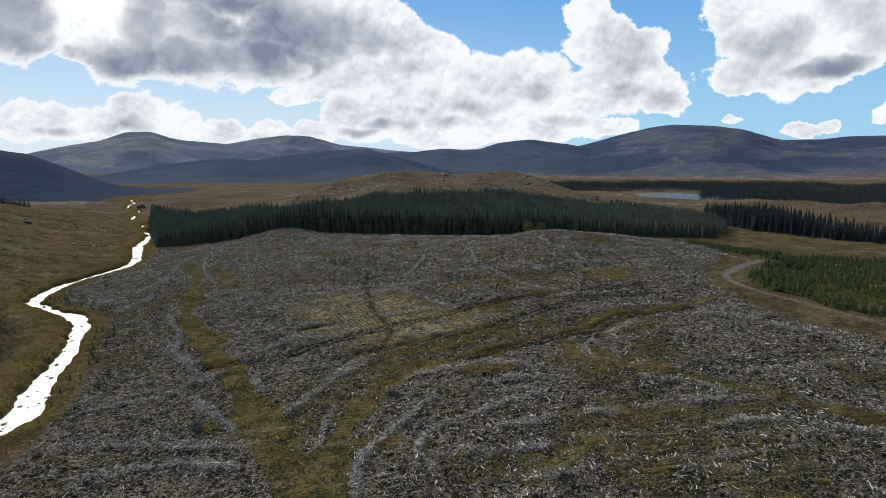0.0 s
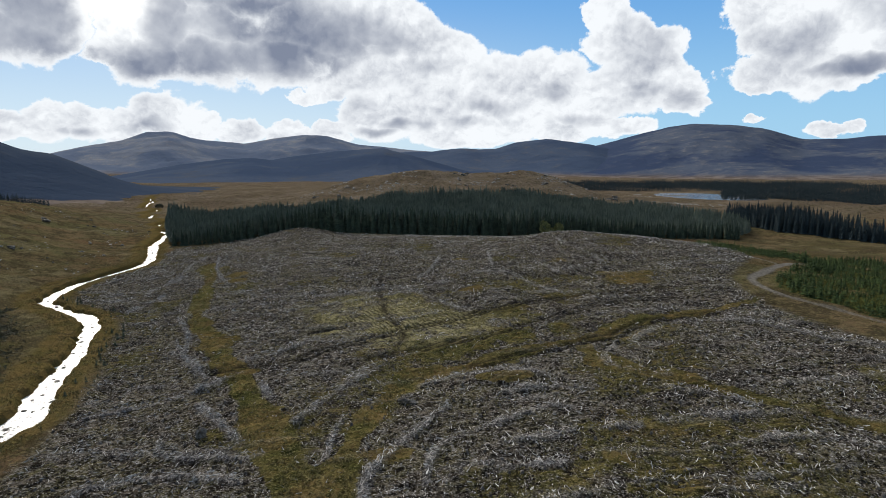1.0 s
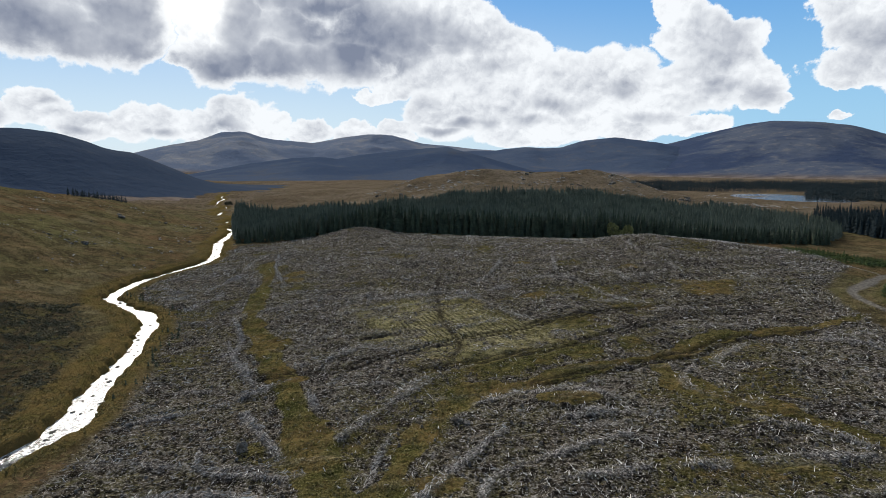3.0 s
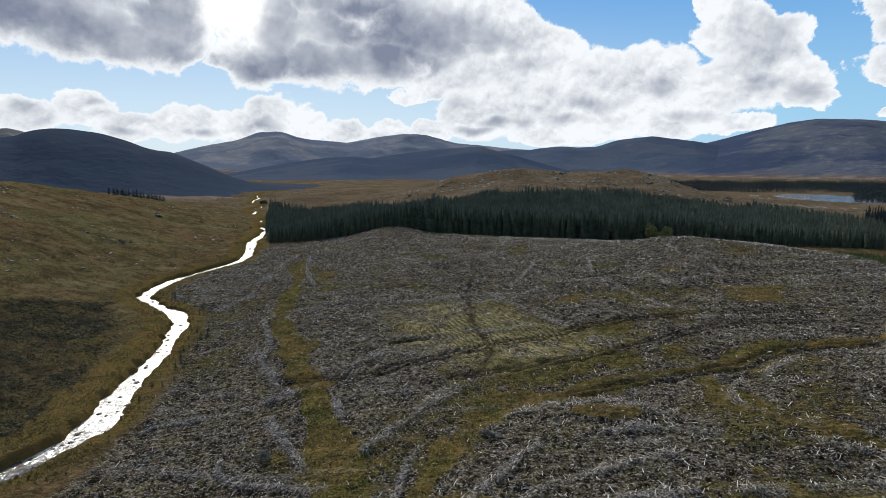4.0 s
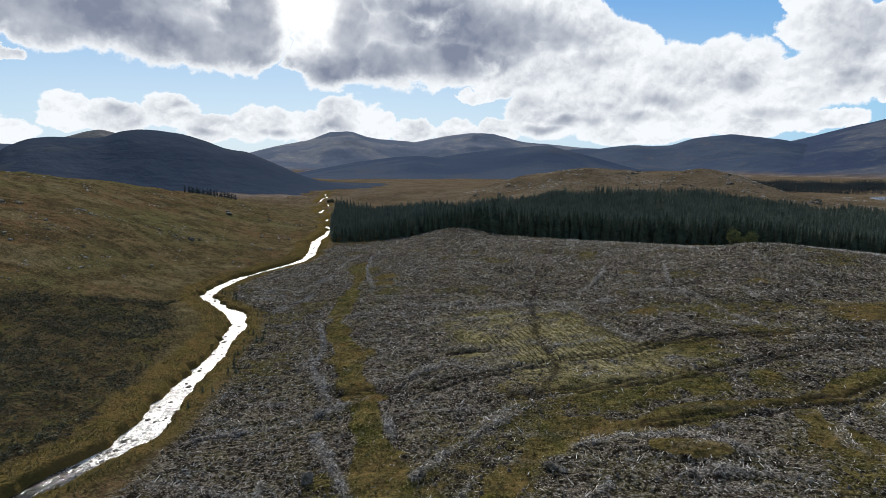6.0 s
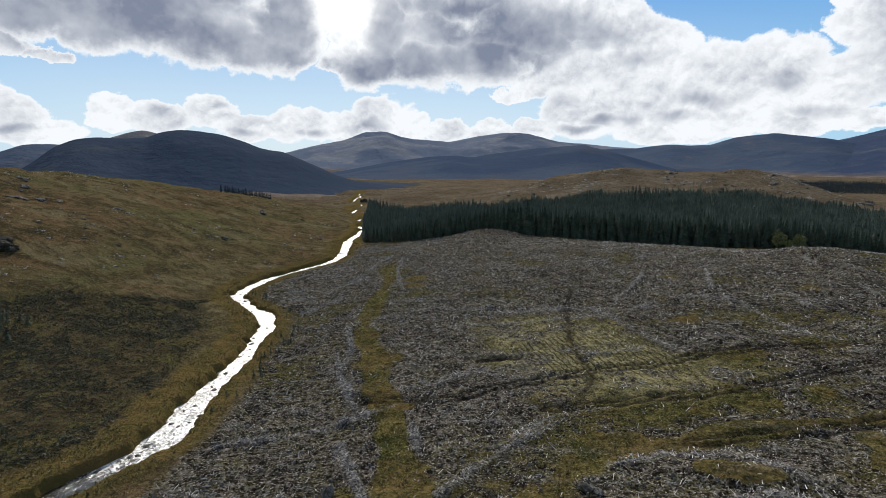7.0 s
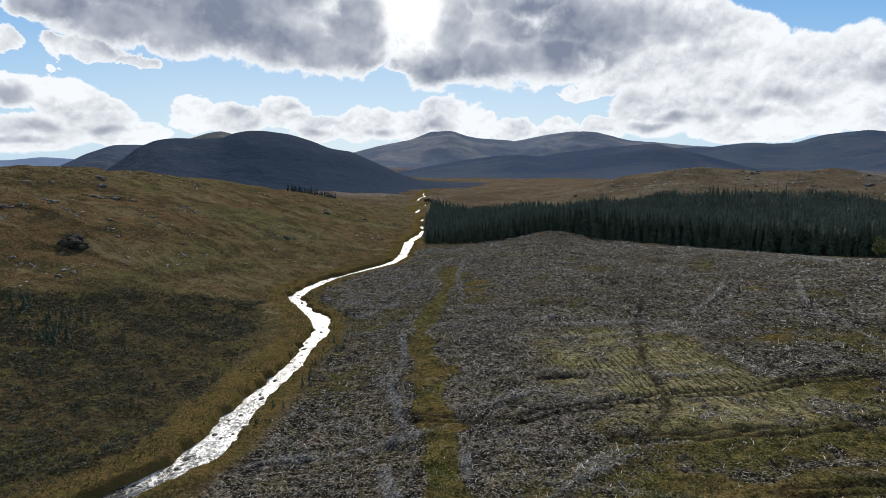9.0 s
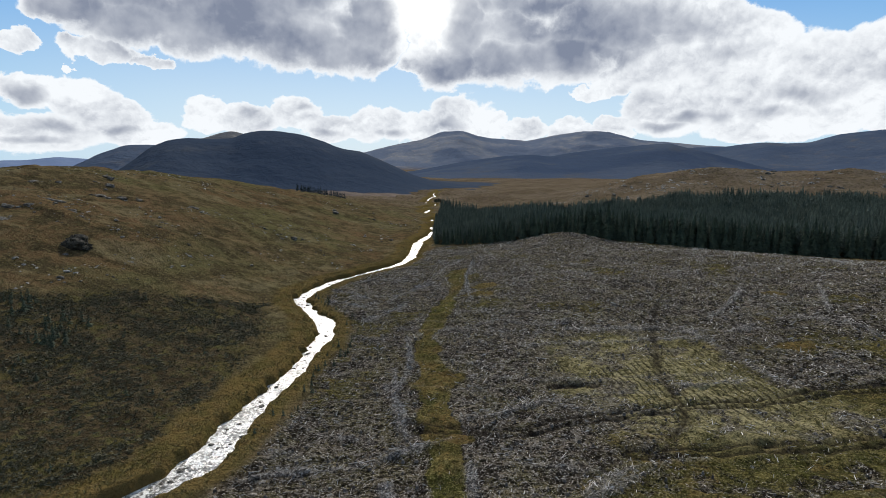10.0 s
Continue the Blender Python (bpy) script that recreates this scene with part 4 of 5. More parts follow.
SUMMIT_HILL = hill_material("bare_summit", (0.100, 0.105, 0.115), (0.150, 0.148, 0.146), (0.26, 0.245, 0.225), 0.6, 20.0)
mountain("mountain_range", "distant grey mountain range with two rounded summits", [(-45, 0.0), (-40, 0.5), (-35.1, 1.0), (-32.8, 1.61), (-30.0, 2.12), (-27.9, 2.86), (-25.9, 3.01), (-24.5, 2.56), (-23.1, 2.34), (-19.9, 2.1), (-17.4, 2.63), (-14.9, 2.97), (-12.9, 2.9), (-9.8, 2.14), (-7.2, 1.9), (-4.5, 1.59), (-1.8, 1.45), (4, 0.8)], 4200, 1300, HAZE_HILL, 101, 0.13)
mountain("blue_ridge", "ridge closing the valley, haze painted blue-grey into its colour", [(-11.5, 0.5), (-7.2, 1.33), (-4.8, 1.46), (-3.0, 1.46), (0.1, 1.82), (1.8, 1.71), (3.4, 1.76), (5.3, 2.36), (8.2, 2.62), (12.2, 2.1), (15.5, 1.4), (19.9, 0.3), (25, -0.5)], 3000, 900, BLUE_RIDGE, 137, 0.07)
mountain("dark_ridge", "ridge with cloud shade painted dark into its colour", [(-33, -1.2), (-29.9, -0.64), (-27.6, -0.17), (-25.1, 0.27), (-21.7, 0.74), (-19.1, 0.85), (-17.6, 0.68), (-15.5, 1.03), (-11.7, 1.52), (-7.3, 1.75), (-4.8, 1.17), (-2.0, 0.43), (0.9, -0.38), (3.1, -1.0), (5, -1.4)], 2100, 800, RIDGE_HILL, 131, 0.08)
mountain("broad_mountain", "broad grey mountain beyond the lake, sun and cloud patches painted on", [(5, 0.4), (9.4, 1.2), (13.3, 2.12), (16.5, 2.95), (19.0, 3.51), (20.9, 3.71), (23.6, 3.54), (26.3, 3.18), (29.3, 2.27), (32.1, 2.2), (34.0, 2.42), (36.4, 2.43), (44, 2.2), (55, 0.6)], 3400, 1500, GREY_HILL, 161, 0.06)
mountain("dark_hill", "dark rounded hill with steep slopes, cloud shade painted into its colour", [(-58, -2.4), (-55.8, -1.2), (-53.8, 0.16), (-52.4, 1.29), (-51.0, 1.89), (-49.6, 2.11), (-47.3, 2.05), (-45.8, 2.14), (-44.8, 2.59), (-43.3, 2.84), (-41.8, 2.76), (-39.8, 2.48), (-38.2, 2.0), (-36.7, 1.4), (-35.7, 1.17), (-34.8, 1.1), (-33.6, 0.6), (-32.2, 0.0), (-31.1, -0.5), (-29.9, -1.1), (-28.4, -1.6), (-25.5, -1.85), (-22.5, -2.0), (-20.5, -2.25)], 900, 330, DARK_HILL, 191, 0.045)
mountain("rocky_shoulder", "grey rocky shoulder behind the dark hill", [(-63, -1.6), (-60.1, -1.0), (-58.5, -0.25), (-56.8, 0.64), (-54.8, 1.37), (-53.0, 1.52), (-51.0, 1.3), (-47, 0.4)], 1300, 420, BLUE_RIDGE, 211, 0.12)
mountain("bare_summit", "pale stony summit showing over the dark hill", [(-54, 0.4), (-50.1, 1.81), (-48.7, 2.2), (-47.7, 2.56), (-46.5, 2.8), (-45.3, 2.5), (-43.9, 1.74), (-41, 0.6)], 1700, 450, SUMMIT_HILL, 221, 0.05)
mountain("far_hills", "low hills on the horizon, painted blue for haze", [(-80, 0.0), (-70, 0.3), (-64.5, 0.11), (-62.3, 0.21), (-60.4, 0.44), (-58.4, 0.32), (-56.8, 0.05), (-50, -0.2)], 4400, 500, FAR_HILL, 241, 0.05)


# ---- trees ----
def conifer(height, width, tiers, sprays, seed, droop=0.35, bare=0.08):
    """Crown of a spruce: whorls of drooping sprays; returns vertices and triangles."""
    rng = np.random.default_rng(seed)
    verts, tris = [], []
    for k in range(tiers):
        for j in range(sprays):
            f = min(max((k + rng.uniform(-0.8, 0.8)) / (tiers - 1), 0.0), 1.0)
            z = height * (bare + (0.97 - bare) * f)
            reach = width * (1 - f) ** 0.7 + 0.05 * width
            a = 2 * math.pi * (j + 0.5 * (k % 2) + rng.uniform(-0.4, 0.4)) / sprays
            r, w = reach * rng.uniform(0.55, 1.25), reach * rng.uniform(0.28, 0.5)
            lift = height * rng.uniform(0.04, 0.09)
            drop = droop * rng.uniform(0.4, 1.4)
            c, s = math.cos(a), math.sin(a)
            i = len(verts)
            verts += [(0, 0, z + lift), (c * r, s * r, z - drop * r), (c * r * 0.55 - s * w, s * r * 0.55 + c * w, z - drop * r * 0.75), (c * r * 0.55 + s * w, s * r * 0.55 - c * w, z - drop * r * 0.75)]
            tris += [(i, i + 2, i + 1), (i, i + 1, i + 3)]
    i = len(verts)
    verts += [(0.05 * width, 0, height * 0.93), (-0.03 * width, 0.05 * width, height * 0.93), (-0.03 * width, -0.05 * width, height * 0.93), (0, 0, height * 1.03)]
    tris += [(i, i + 1, i + 3), (i + 1, i + 2, i + 3), (i + 2, i, i + 3)]
    return np.array(verts), np.array(tris)


def post(r0, r1, z0, z1, sides=6):
    """A tapered round stick, standing."""
    a = np.linspace(0, 2 * math.pi, sides, endpoint=False)
    v = np.concatenate([np.stack([r * np.cos(a), r * np.sin(a), np.full(sides, z)], -1) for r, z in ((r0, z0), (r1, z1))])
    f = [(k, (k + 1) % sides, sides + (k + 1) % sides, sides + k) for k in range(sides)]
    return v, np.array(f)


def joined(name, shapes, places, mat, flat=True):
    """Many copies of a few shapes in one mesh. places: rows of x, y, z, turn, width scale, height scale, shape number."""
    vs, fs, base = [], [], 0
    places = np.asarray(places, float)
    for k, (v, f) in enumerate(shapes):
        p = places[places[:, 6] == k]
        if not len(p):
            continue
        c, s = np.cos(p[:, 3])[:, None], np.sin(p[:, 3])[:, None]
        x = (v[None, :, 0] * c - v[None, :, 1] * s) * p[:, 4:5] + p[:, 0:1]
        y = (v[None, :, 0] * s + v[None, :, 1] * c) * p[:, 4:5] + p[:, 1:2]
        z = v[None, :, 2] * p[:, 5:6] + p[:, 2:3]
        vs.append(np.stack([x, y, z], -1).reshape(-1, 3))
        fs.append((f[None] + (np.arange(len(p)) * len(v))[:, None, None] + base).reshape(-1, f.shape[1]))
        base += len(p) * len(v)
    return mesh_of(name, np.concatenate(vs), np.concatenate(fs), mat, flat)


WOOD = [(-112, 228), (-60, 243), (-20, 243), (40, 247), (100, 254), (121, 258), (138, 285), (150, 330), (120, 400), (60, 432), (0, 440), (-60, 420), (-120, 380), (-170, 345), (-150, 300)]
STRIP = [(146, 335), (151, 285), (175, 240), (187, 240), (172, 290), (163, 340)]
rng = np.random.default_rng(4)


def scatter(polygon, gap, jitter):
    p = np.array(polygon)
    x, y = np.meshgrid(np.arange(p[:, 0].min(), p[:, 0].max(), gap), np.arange(p[:, 1].min(), p[:, 1].max(), gap))
    x, y = x.ravel() + rng.normal(0, jitter, x.size), y.ravel() + rng.normal(0, jitter, x.size)
    k = inside(x, y, polygon)
    return x[k], y[k]


def build_wood():
    shapes = [conifer(1.0, 0.140 + 0.022 * (k % 3), 10, 5, 300 + k, bare=0.25) for k in range(6)]
    x, y = scatter(WOOD, 1.95, 0.8)
    z = land(x, y)
    h = 7.0 + 5.0 * fbm(x / 24, y / 24, 3, 61) + rng.normal(0, 0.9, len(x)) + 2.2 * smooth(y, 330, 400) * smooth(fbm(x / 15, y / 15, 2, 67), 0.5, 0.62)
    west, _ = along(x, y, [WOOD[-1], WOOD[0]], 400.0)
    h = h * (0.66 + 0.34 * smooth(west, 2, 42)) * (1 - 0.30 * smooth(x, 15, 105))
    edge, _ = along(x, y, WOOD[:6], 400.0)
    order = np.argsort(edge)
    near, rest = order[:300], order[300:]
    pick = rng.integers(0, 6, len(x))
    p = np.stack([x, y, z - 0.2, rng.uniform(0, 6.28, len(x)), h * rng.uniform(0.85, 1.15, len(x)), h, pick], -1)
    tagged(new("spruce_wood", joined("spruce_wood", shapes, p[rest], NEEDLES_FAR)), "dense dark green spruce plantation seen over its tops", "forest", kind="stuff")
    crowns = [mesh_of("crown", *conifer(1.0, 0.120 + 0.014 * k, 22, 7, 330 + k), NEEDLES) for k in range(4)]
    stem = mesh_of("trunk", *post(0.012, 0.002, 0.0, 0.97), BARK, False)
    for k, i in enumerate(near):
        tree = tagged(new("spruce_tree"), "tall dark green spruce at the edge of the plantation", "tree", "spruces along the wood's edge")
        tree.matrix_basis = pose(x[i], y[i], z[i] - 0.2, 0, 0, float(p[i, 3]) * 57.3) @ Matrix.Diagonal((h[i] * 1.02, h[i] * 1.02, h[i], 1))
        for name, me in (("trunk", stem), ("crown", crowns[k % 4])):
            new(name, me).parent = tree
    slim = [conifer(1.0, 0.105 + 0.012 * (k % 3), 13, 6, 310 + k) for k in range(6)]
    x, y = scatter(STRIP, 1.7, 0.6)
    h = 6.0 + 4.0 * smooth(y, 235, 290) + rng.normal(0, 1.3, len(x))
    p = np.stack([x, y, land(x, y) - 0.2, rng.uniform(0, 6.28, len(x)), h * 1.1, h, rng.integers(0, 6, len(x))], -1)
    tagged(new("spruce_belt", joined("spruce_belt", slim, p, NEEDLES_HAZE)), "narrow belt of dark spruces on the moor", "forest", kind="stuff")
    x, y = scatter(PLANTATION, 1.35, 0.4)
    k = masks(x, y)[7] > 0.45
    x, y = x[k], y[k]
    h = (0.8 + 1.1 * rng.random(len(x))) * (0.45 + fbm(x / 9, y / 9, 2, 63)) * (1 + 0.5 * (1 - smooth(along(x, y, ROAD, 30.0)[0], 3, 14)))
    p = np.stack([x, y, land(x, y) - 0.1, rng.uniform(0, 6.28, len(x)), h * 2.2, h, rng.integers(0, 6, len(x))], -1)
    small = [conifer(1.0, 0.16 + 0.03 * (k % 3), 7, 5, 380 + k, bare=0.03) for k in range(6)]
    tagged(new("young_plantation", joined("young_plantation", small, p, YOUNG)), "young bright green spruces planted in rows", "forest", kind="stuff")


build_wood()


def build_brash():
    """Bleached branches and tops left on the felled ground, thickest in rows."""
    n = 210000
    x, y = rng.uniform(-108, 95, n * 4), 40 + 200 * rng.random(n * 4) ** 1.4
    m = masks(x, y)
    want = m[0] * (0.032 + 1.35 * m[4] ** 1.5 + 0.15 * smooth(fbm(x / 3.2, y / 3.2, 3, 91), 0.44, 0.66)) * np.maximum(1 - 0.88 * m[1], 0.8 * (m[4] > 0.3)) * (1 - 0.95 * m[6])
    k = np.nonzero(rng.random(len(x)) < want)[0][:n]
    x, y, row = x[k], y[k], m[4][k]
    n = len(x)
    z = land(x, y) + 0.12 + 0.55 * rng.random(n) * (0.25 + row)
    turn = np.where(rng.random(n) < 0.55, rng.normal(1.35, 0.45, n), rng.uniform(0, 3.14, n))
    tilt = np.where(rng.random(n) < 0.07, rng.normal(0, 0.95, n), rng.normal(0, 0.25, n))
    length = rng.gamma(2.0, 0.13, n) + 0.14
    thick = rng.uniform(0.013, 0.040, n) * (1 + 0.35 * smooth(y, 90, 170))
    d = np.stack([np.cos(turn) * np.cos(tilt), np.sin(turn) * np.cos(tilt), np.sin(tilt)], -1)
    tagged(new("brash", mesh_of("brash", *sticks(np.stack([x, y, z], -1), d, length, thick), DEADWOOD)), "bleached grey branches and logging debris strewn over felled ground", "brash", kind="stuff")
    k = rng.permutation(n)[:7000]
    p = np.stack([x[k], y[k], z[k] + 0.1], -1)
    tagged(new("cut_poles", mesh_of("cut_poles", *sticks(p, d[k], rng.gamma(2.6, 0.12, 7000) + 0.2, rng.uniform(0.022, 0.045, 7000) * (1 + 0.35 * smooth(y[k], 90, 170))), LOGWOOD)), "pale peeled log ends among the brash", "logs", kind="stuff")


def sticks(mid, d, length, thick):
    """Thin tapered three-sided sticks."""
    n = len(mid)
    side = np.stack([-d[:, 1], d[:, 0], np.zeros(n)], -1)
    side /= np.linalg.norm(side, axis=1)[:, None] + 1e-9
    up = np.cross(d, side)
    v = np.empty((n, 6, 3))
    for e in (0, 1):
        for q in range(3):
            a = 2.094 * q
            v[:, e * 3 + q] = mid + d * ((e - 0.5) * length)[:, None] + (side * math.cos(a) + up * math.sin(a)) * (thick * (1 - 0.45 * e))[:, None]
    f = np.array([(0, 1, 4, 3), (1, 2, 5, 4), (2, 0, 3, 5)])
    return v.reshape(-1, 3), (f[None] + (np.arange(n) * 6)[:, None, None]).reshape(-1, 4)


build_brash()


def build_stumps():
    """Old stumps in their planting rows."""
    x, y = np.meshgrid(np.arange(-105, 90, 2.0), np.arange(40, 200, 2.0))
    x, y = x.ravel() + rng.normal(0, 0.35, x.size), y.ravel() + rng.normal(0, 0.35, x.size)
    off = (furrow(x, y) / (2 * FURROW) - 0.25) % 1.0 - 0.5
    step = np.where(np.abs(off) < 0.5, off * 0.8, 0)
    y = y - step
    m = masks(x, y)
    k = (m[0] > 0.5) & (m[1] < 0.55) & (m[6] < 0.3) & (rng.random(len(x)) < 0.8)
    x, y = x[k], y[k]
    a = np.linspace(0, 2 * math.pi, 7, endpoint=False)
    v = np.concatenate([np.stack([r * np.cos(a), r * np.sin(a), np.full(7, z)], -1) for r, z in ((0.30, -0.25), (0.19, 0.12), (0.16, 0.38))] + [np.array([[0, 0, 0.40]])])
    f = [(j * 7 + i, j * 7 + (i + 1) % 7, (j + 1) * 7 + (i + 1) % 7) for j in (0, 1) for i in range(7)] + [(j * 7 + i, (j + 1) * 7 + (i + 1) % 7, (j + 1) * 7 + i) for j in (0, 1) for i in range(7)] + [(14 + i, 14 + (i + 1) % 7, 21) for i in range(7)]
    n = len(x)
    p = np.stack([x, y, land(x, y), rng.uniform(0, 6.28, n), rng.uniform(0.5, 0.9, n), rng.uniform(0.30, 0.65, n), np.zeros(n)], -1)
    tagged(new("stumps", joined("stumps", [(v, np.array(f))], p, STUMPWOOD)), "weathered grey stumps in planting rows", "stumps", kind="stuff")


build_stumps()


def build_birches():
    """Two pale shrubby birches in front of the wood."""
    leaf = tinted("yellowing_birch_leaves", (0.075, 0.085, 0.030), (0.21, 0.21, 0.085), 0.8, speckle=0.6, gloss=0.1)
    r = np.random.default_rng(71)
    for x, y, h in ((34.5, 241.5, 6.6), (40.5, 242.0, 5.6), (37.5, 240.5, 3.6)):
        tree = tagged(new("birch"), "pale yellow-green birch standing before the spruce wood", "tree", "birches before the wood")
        tree.matrix_basis = pose(x, y, ground_at(x, y) - 0.1)
        new("trunk", mesh_of("trunk", *post(0.12, 0.03, 0.0, h * 0.8), BARK, False)).parent = tree
        n = 420
        e = r.uniform(-1, 1, n)
        a = r.uniform(0, 6.28, n)
        q = np.stack([np.cos(a) * np.sqrt(1 - e ** 2) * 0.36, np.sin(a) * np.sqrt(1 - e ** 2) * 0.36, e * 0.42], -1) * (0.55 + 0.5 * vnoise(a * 1.6, e * 3 + x, 3))[:, None] * h
        q[:, 2] += 0.56 * h
        v = (q[:, None, :] + r.normal(0, 0.30, (n, 3, 3))).reshape(-1, 3)
        new("crown", mesh_of("crown", v, np.arange(n * 3).reshape(-1, 3), leaf)).parent = tree


build_birches()


def build_stream_thicket():
    """A dark round thicket beside the far bends of the stream."""
    r = np.random.default_rng(73)
    leaf = tinted("dark_thicket_leaves", (0.022, 0.026, 0.018), (0.075, 0.080, 0.050), 0.8, speckle=0.6, gloss=0.1)
    x, y, n = -226.0, 443.0, 700
    tree = tagged(new("thicket"), "dark round thicket standing beside the far stream", "bush")
    tree.matrix_basis = pose(x, y, ground_at(x, y) - 0.1)
    for k in range(3):
        stem = new("trunk", mesh_of("trunk", *post(0.12, 0.05, 0.0, 2.2), BARK, False))
        stem.parent, stem.matrix_basis = tree, pose(1.1 * (k - 1), 0.4 * (k % 2), 0, 8 * (k - 1), 0, 0)
    a, e = r.uniform(0, 6.28, n), r.uniform(-0.55, 1, n)
    q = np.stack([np.cos(a) * np.sqrt(1 - e ** 2) * 2.9, np.sin(a) * np.sqrt(1 - e ** 2) * 1.8, e * 1.7 + 1.9], -1) * (0.75 + 0.4 * vnoise(a * 1.6, e * 3, 3))[:, None]
    v = (q[:, None, :] + r.normal(0, 0.26, (n, 3, 3))).reshape(-1, 3)
    new("crown", mesh_of("crown", v, np.arange(n * 3).reshape(-1, 3), leaf)).parent = tree


build_stream_thicket()


# ---- low plants ----
def tuft(blades, spread, seed, width=0.10):
    """A tussock of narrow leaning blades, about one metre high."""
    r = np.random.default_rng(seed)
    v, f = [], []
    for k in range(blades):
        a, lean, w = 2 * math.pi * k / blades + r.uniform(-0.4, 0.4), spread * r.uniform(0.5, 1.2), width * r.uniform(0.8, 1.3)
        c, s_ = math.cos(a), math.sin(a)
        i = len(v)
        v += [(-s_ * w + 0.1 * c, c * w + 0.1 * s_, -0.15), (s_ * w + 0.1 * c, -c * w + 0.1 * s_, -0.15), (c * lean, s_ * lean, r.uniform(0.7, 1.05))]
        f.append((i, i + 1, i + 2))
    return np.array(v), np.array(f)


def bush(leaves, seed):
    """A low cushion of leafy twigs, about one metre across."""
    r = np.random.default_rng(seed)
    v, f = [], []
    for k in range(leaves):
        a, e = r.uniform(0, 6.28), r.uniform(0.1, 1.45)
        c = np.array([math.cos(a) * math.cos(e), math.sin(a) * math.cos(e), 0.75 * math.sin(e)]) * r.uniform(0.30, 0.5)
        i = len(v)
        for q in range(3):
            v.append(tuple(c + r.normal(0, 0.13, 3)))
        f.append((i, i + 1, i + 2))
    return np.array(v), np.array(f)


def plant(name, label, category, shapes, x, y, wide, high, mat, sink=0.0):
    n = len(x)
    p = np.stack([x, y, land(x, y) - sink, rng.uniform(0, 6.28, n), wide, high, rng.integers(0, len(shapes), n)], -1)
    return tagged(new(name, joined(name, shapes, p, mat)), label, category, kind="stuff")


def build_low_plants():
    tufts = [tuft(5, 0.75, 500 + k) for k in range(5)]
    n = 330000
    x, y = rng.uniform(-150, 95, n), 40 + 190 * rng.random(n) ** 1.4
    fell, grass, scrub, road, row, rust, track, young, bank = masks(x, y)
    d, s = along(x, y, STREAM)
    dry = (d > stream_half(s) + 0.9) & (road < 0.2) & (track < 0.4)
    moor = (1 - fell) * (1 - scrub) * (1 - young)
    want = np.maximum(0.55 * grass, 0.5 * bank) + 0.22 * moor * smooth(fbm(x / 4, y / 4, 3, 95), 0.4, 0.6) + 0.05 * fell + 0.15 * scrub + 0.2 * young
    k = np.nonzero((rng.random(n) < want) & dry)[0]
    warm = rust[k] * 0.8 + 0.25 * moor[k] > rng.random(len(k))
    for name, label, sel, mat in (("grass_tussocks", "olive and brown moor grass tussocks", k[~warm], TUFT), ("rusty_tussocks", "rust-coloured deer grass tussocks", k[warm], RUST)):
        m = len(sel)
        plant(name, label, "grass", tufts, x[sel], y[sel], rng.uniform(0.25, 0.5, m), rng.uniform(0.10, 0.28, m), mat)
    bushes = [bush(16, 520 + k) for k in range(5)]
    n = 60000
    x, y = rng.uniform(-150, -48, n), rng.uniform(40, 135, n)
    m = masks(x, y)
    k = np.nonzero((rng.random(n) < 0.75 * m[2] * (0.3 + smooth(fbm(x / 6, y / 6, 3, 97), 0.35, 0.65))))[0]
    plant("heather", "dark heather and bog myrtle scrub on the stream's slope", "heather", bushes, x[k], y[k], rng.uniform(0.4, 0.95, len(k)), rng.uniform(0.3, 0.65, len(k)), HEATHER)


build_low_plants()


def stone_mesh(seed, squash=0.6, mat=STONE, fine=2):
    bm = bmesh.new()
    bmesh.ops.create_icosphere(bm, subdivisions=fine, radius=0.5)
    for v in bm.verts:
        q = v.co * 1.7 + Vector((seed * 3.1, seed * 1.7, 0))
        v.co *= 1 + 0.55 * noise.noise(q) + 0.30 * noise.noise(q * 2.7) + 0.16 * noise.noise(q * 6.1)
        v.co.z *= squash
    me = bpy.data.meshes.new("stone")
    bm.to_mesh(me)
    bm.free()
    me.materials.append(mat)
    return me


STONES = [stone_mesh(k, 0.5 + 0.08 * k) for k in range(5)]
CRAG_ROCKS = [stone_mesh(k + 7, 0.7 + 0.08 * k, CRAG_STONE, 4) for k in range(5)]


def stone(name, label, category, group, x, y, z, sx, sy, sz, turn, k):
    ob = tagged(new(name, STONES[k % 5]), label, category, group)
    ob.matrix_basis = pose(x, y, z, 0, 0, turn) @ Matrix.Diagonal((sx, sy, sz, 1))
    return ob


# rocky places on the slope beyond the stream: x, y, width
SLOPE_ROCKS = [
    (-210.1, 163.7, 6.1), (-204.4, 144.0, 3.1), (-199.6, 157.7, 5.3), (-187.4, 146.8, 5.4), (-183.2, 151.4, 4.5), (-179.6, 154.8, 2.9), (-174.9, 126.6, 4.5), (-178.5, 134.4, 3.1), (-162.9, 123.1, 3.5),
    (-156.5, 122.1, 2.4), (-163.2, 107.4, 4.4), (-175.4, 114.7, 5.5), (-172.5, 118.2, 3.3), (-168.0, 166.5, 4.1), (-151.7, 141.5, 2.1), (-147.9, 138.0, 2.1), (-139.4, 130.7, 1.9), (-165.4, 172.5, 2.9),
    (-133.8, 136.0, 1.6), (-125.8, 114.3, 1.7), (-125.6, 112.7, 1.3), (-120.7, 105.1, 1.6), (-123.1, 97.3, 2.1), (-134.4, 104.8, 2.0), (-146.6, 150.9, 1.4), (-205.7, 137.3, 4.8),
]


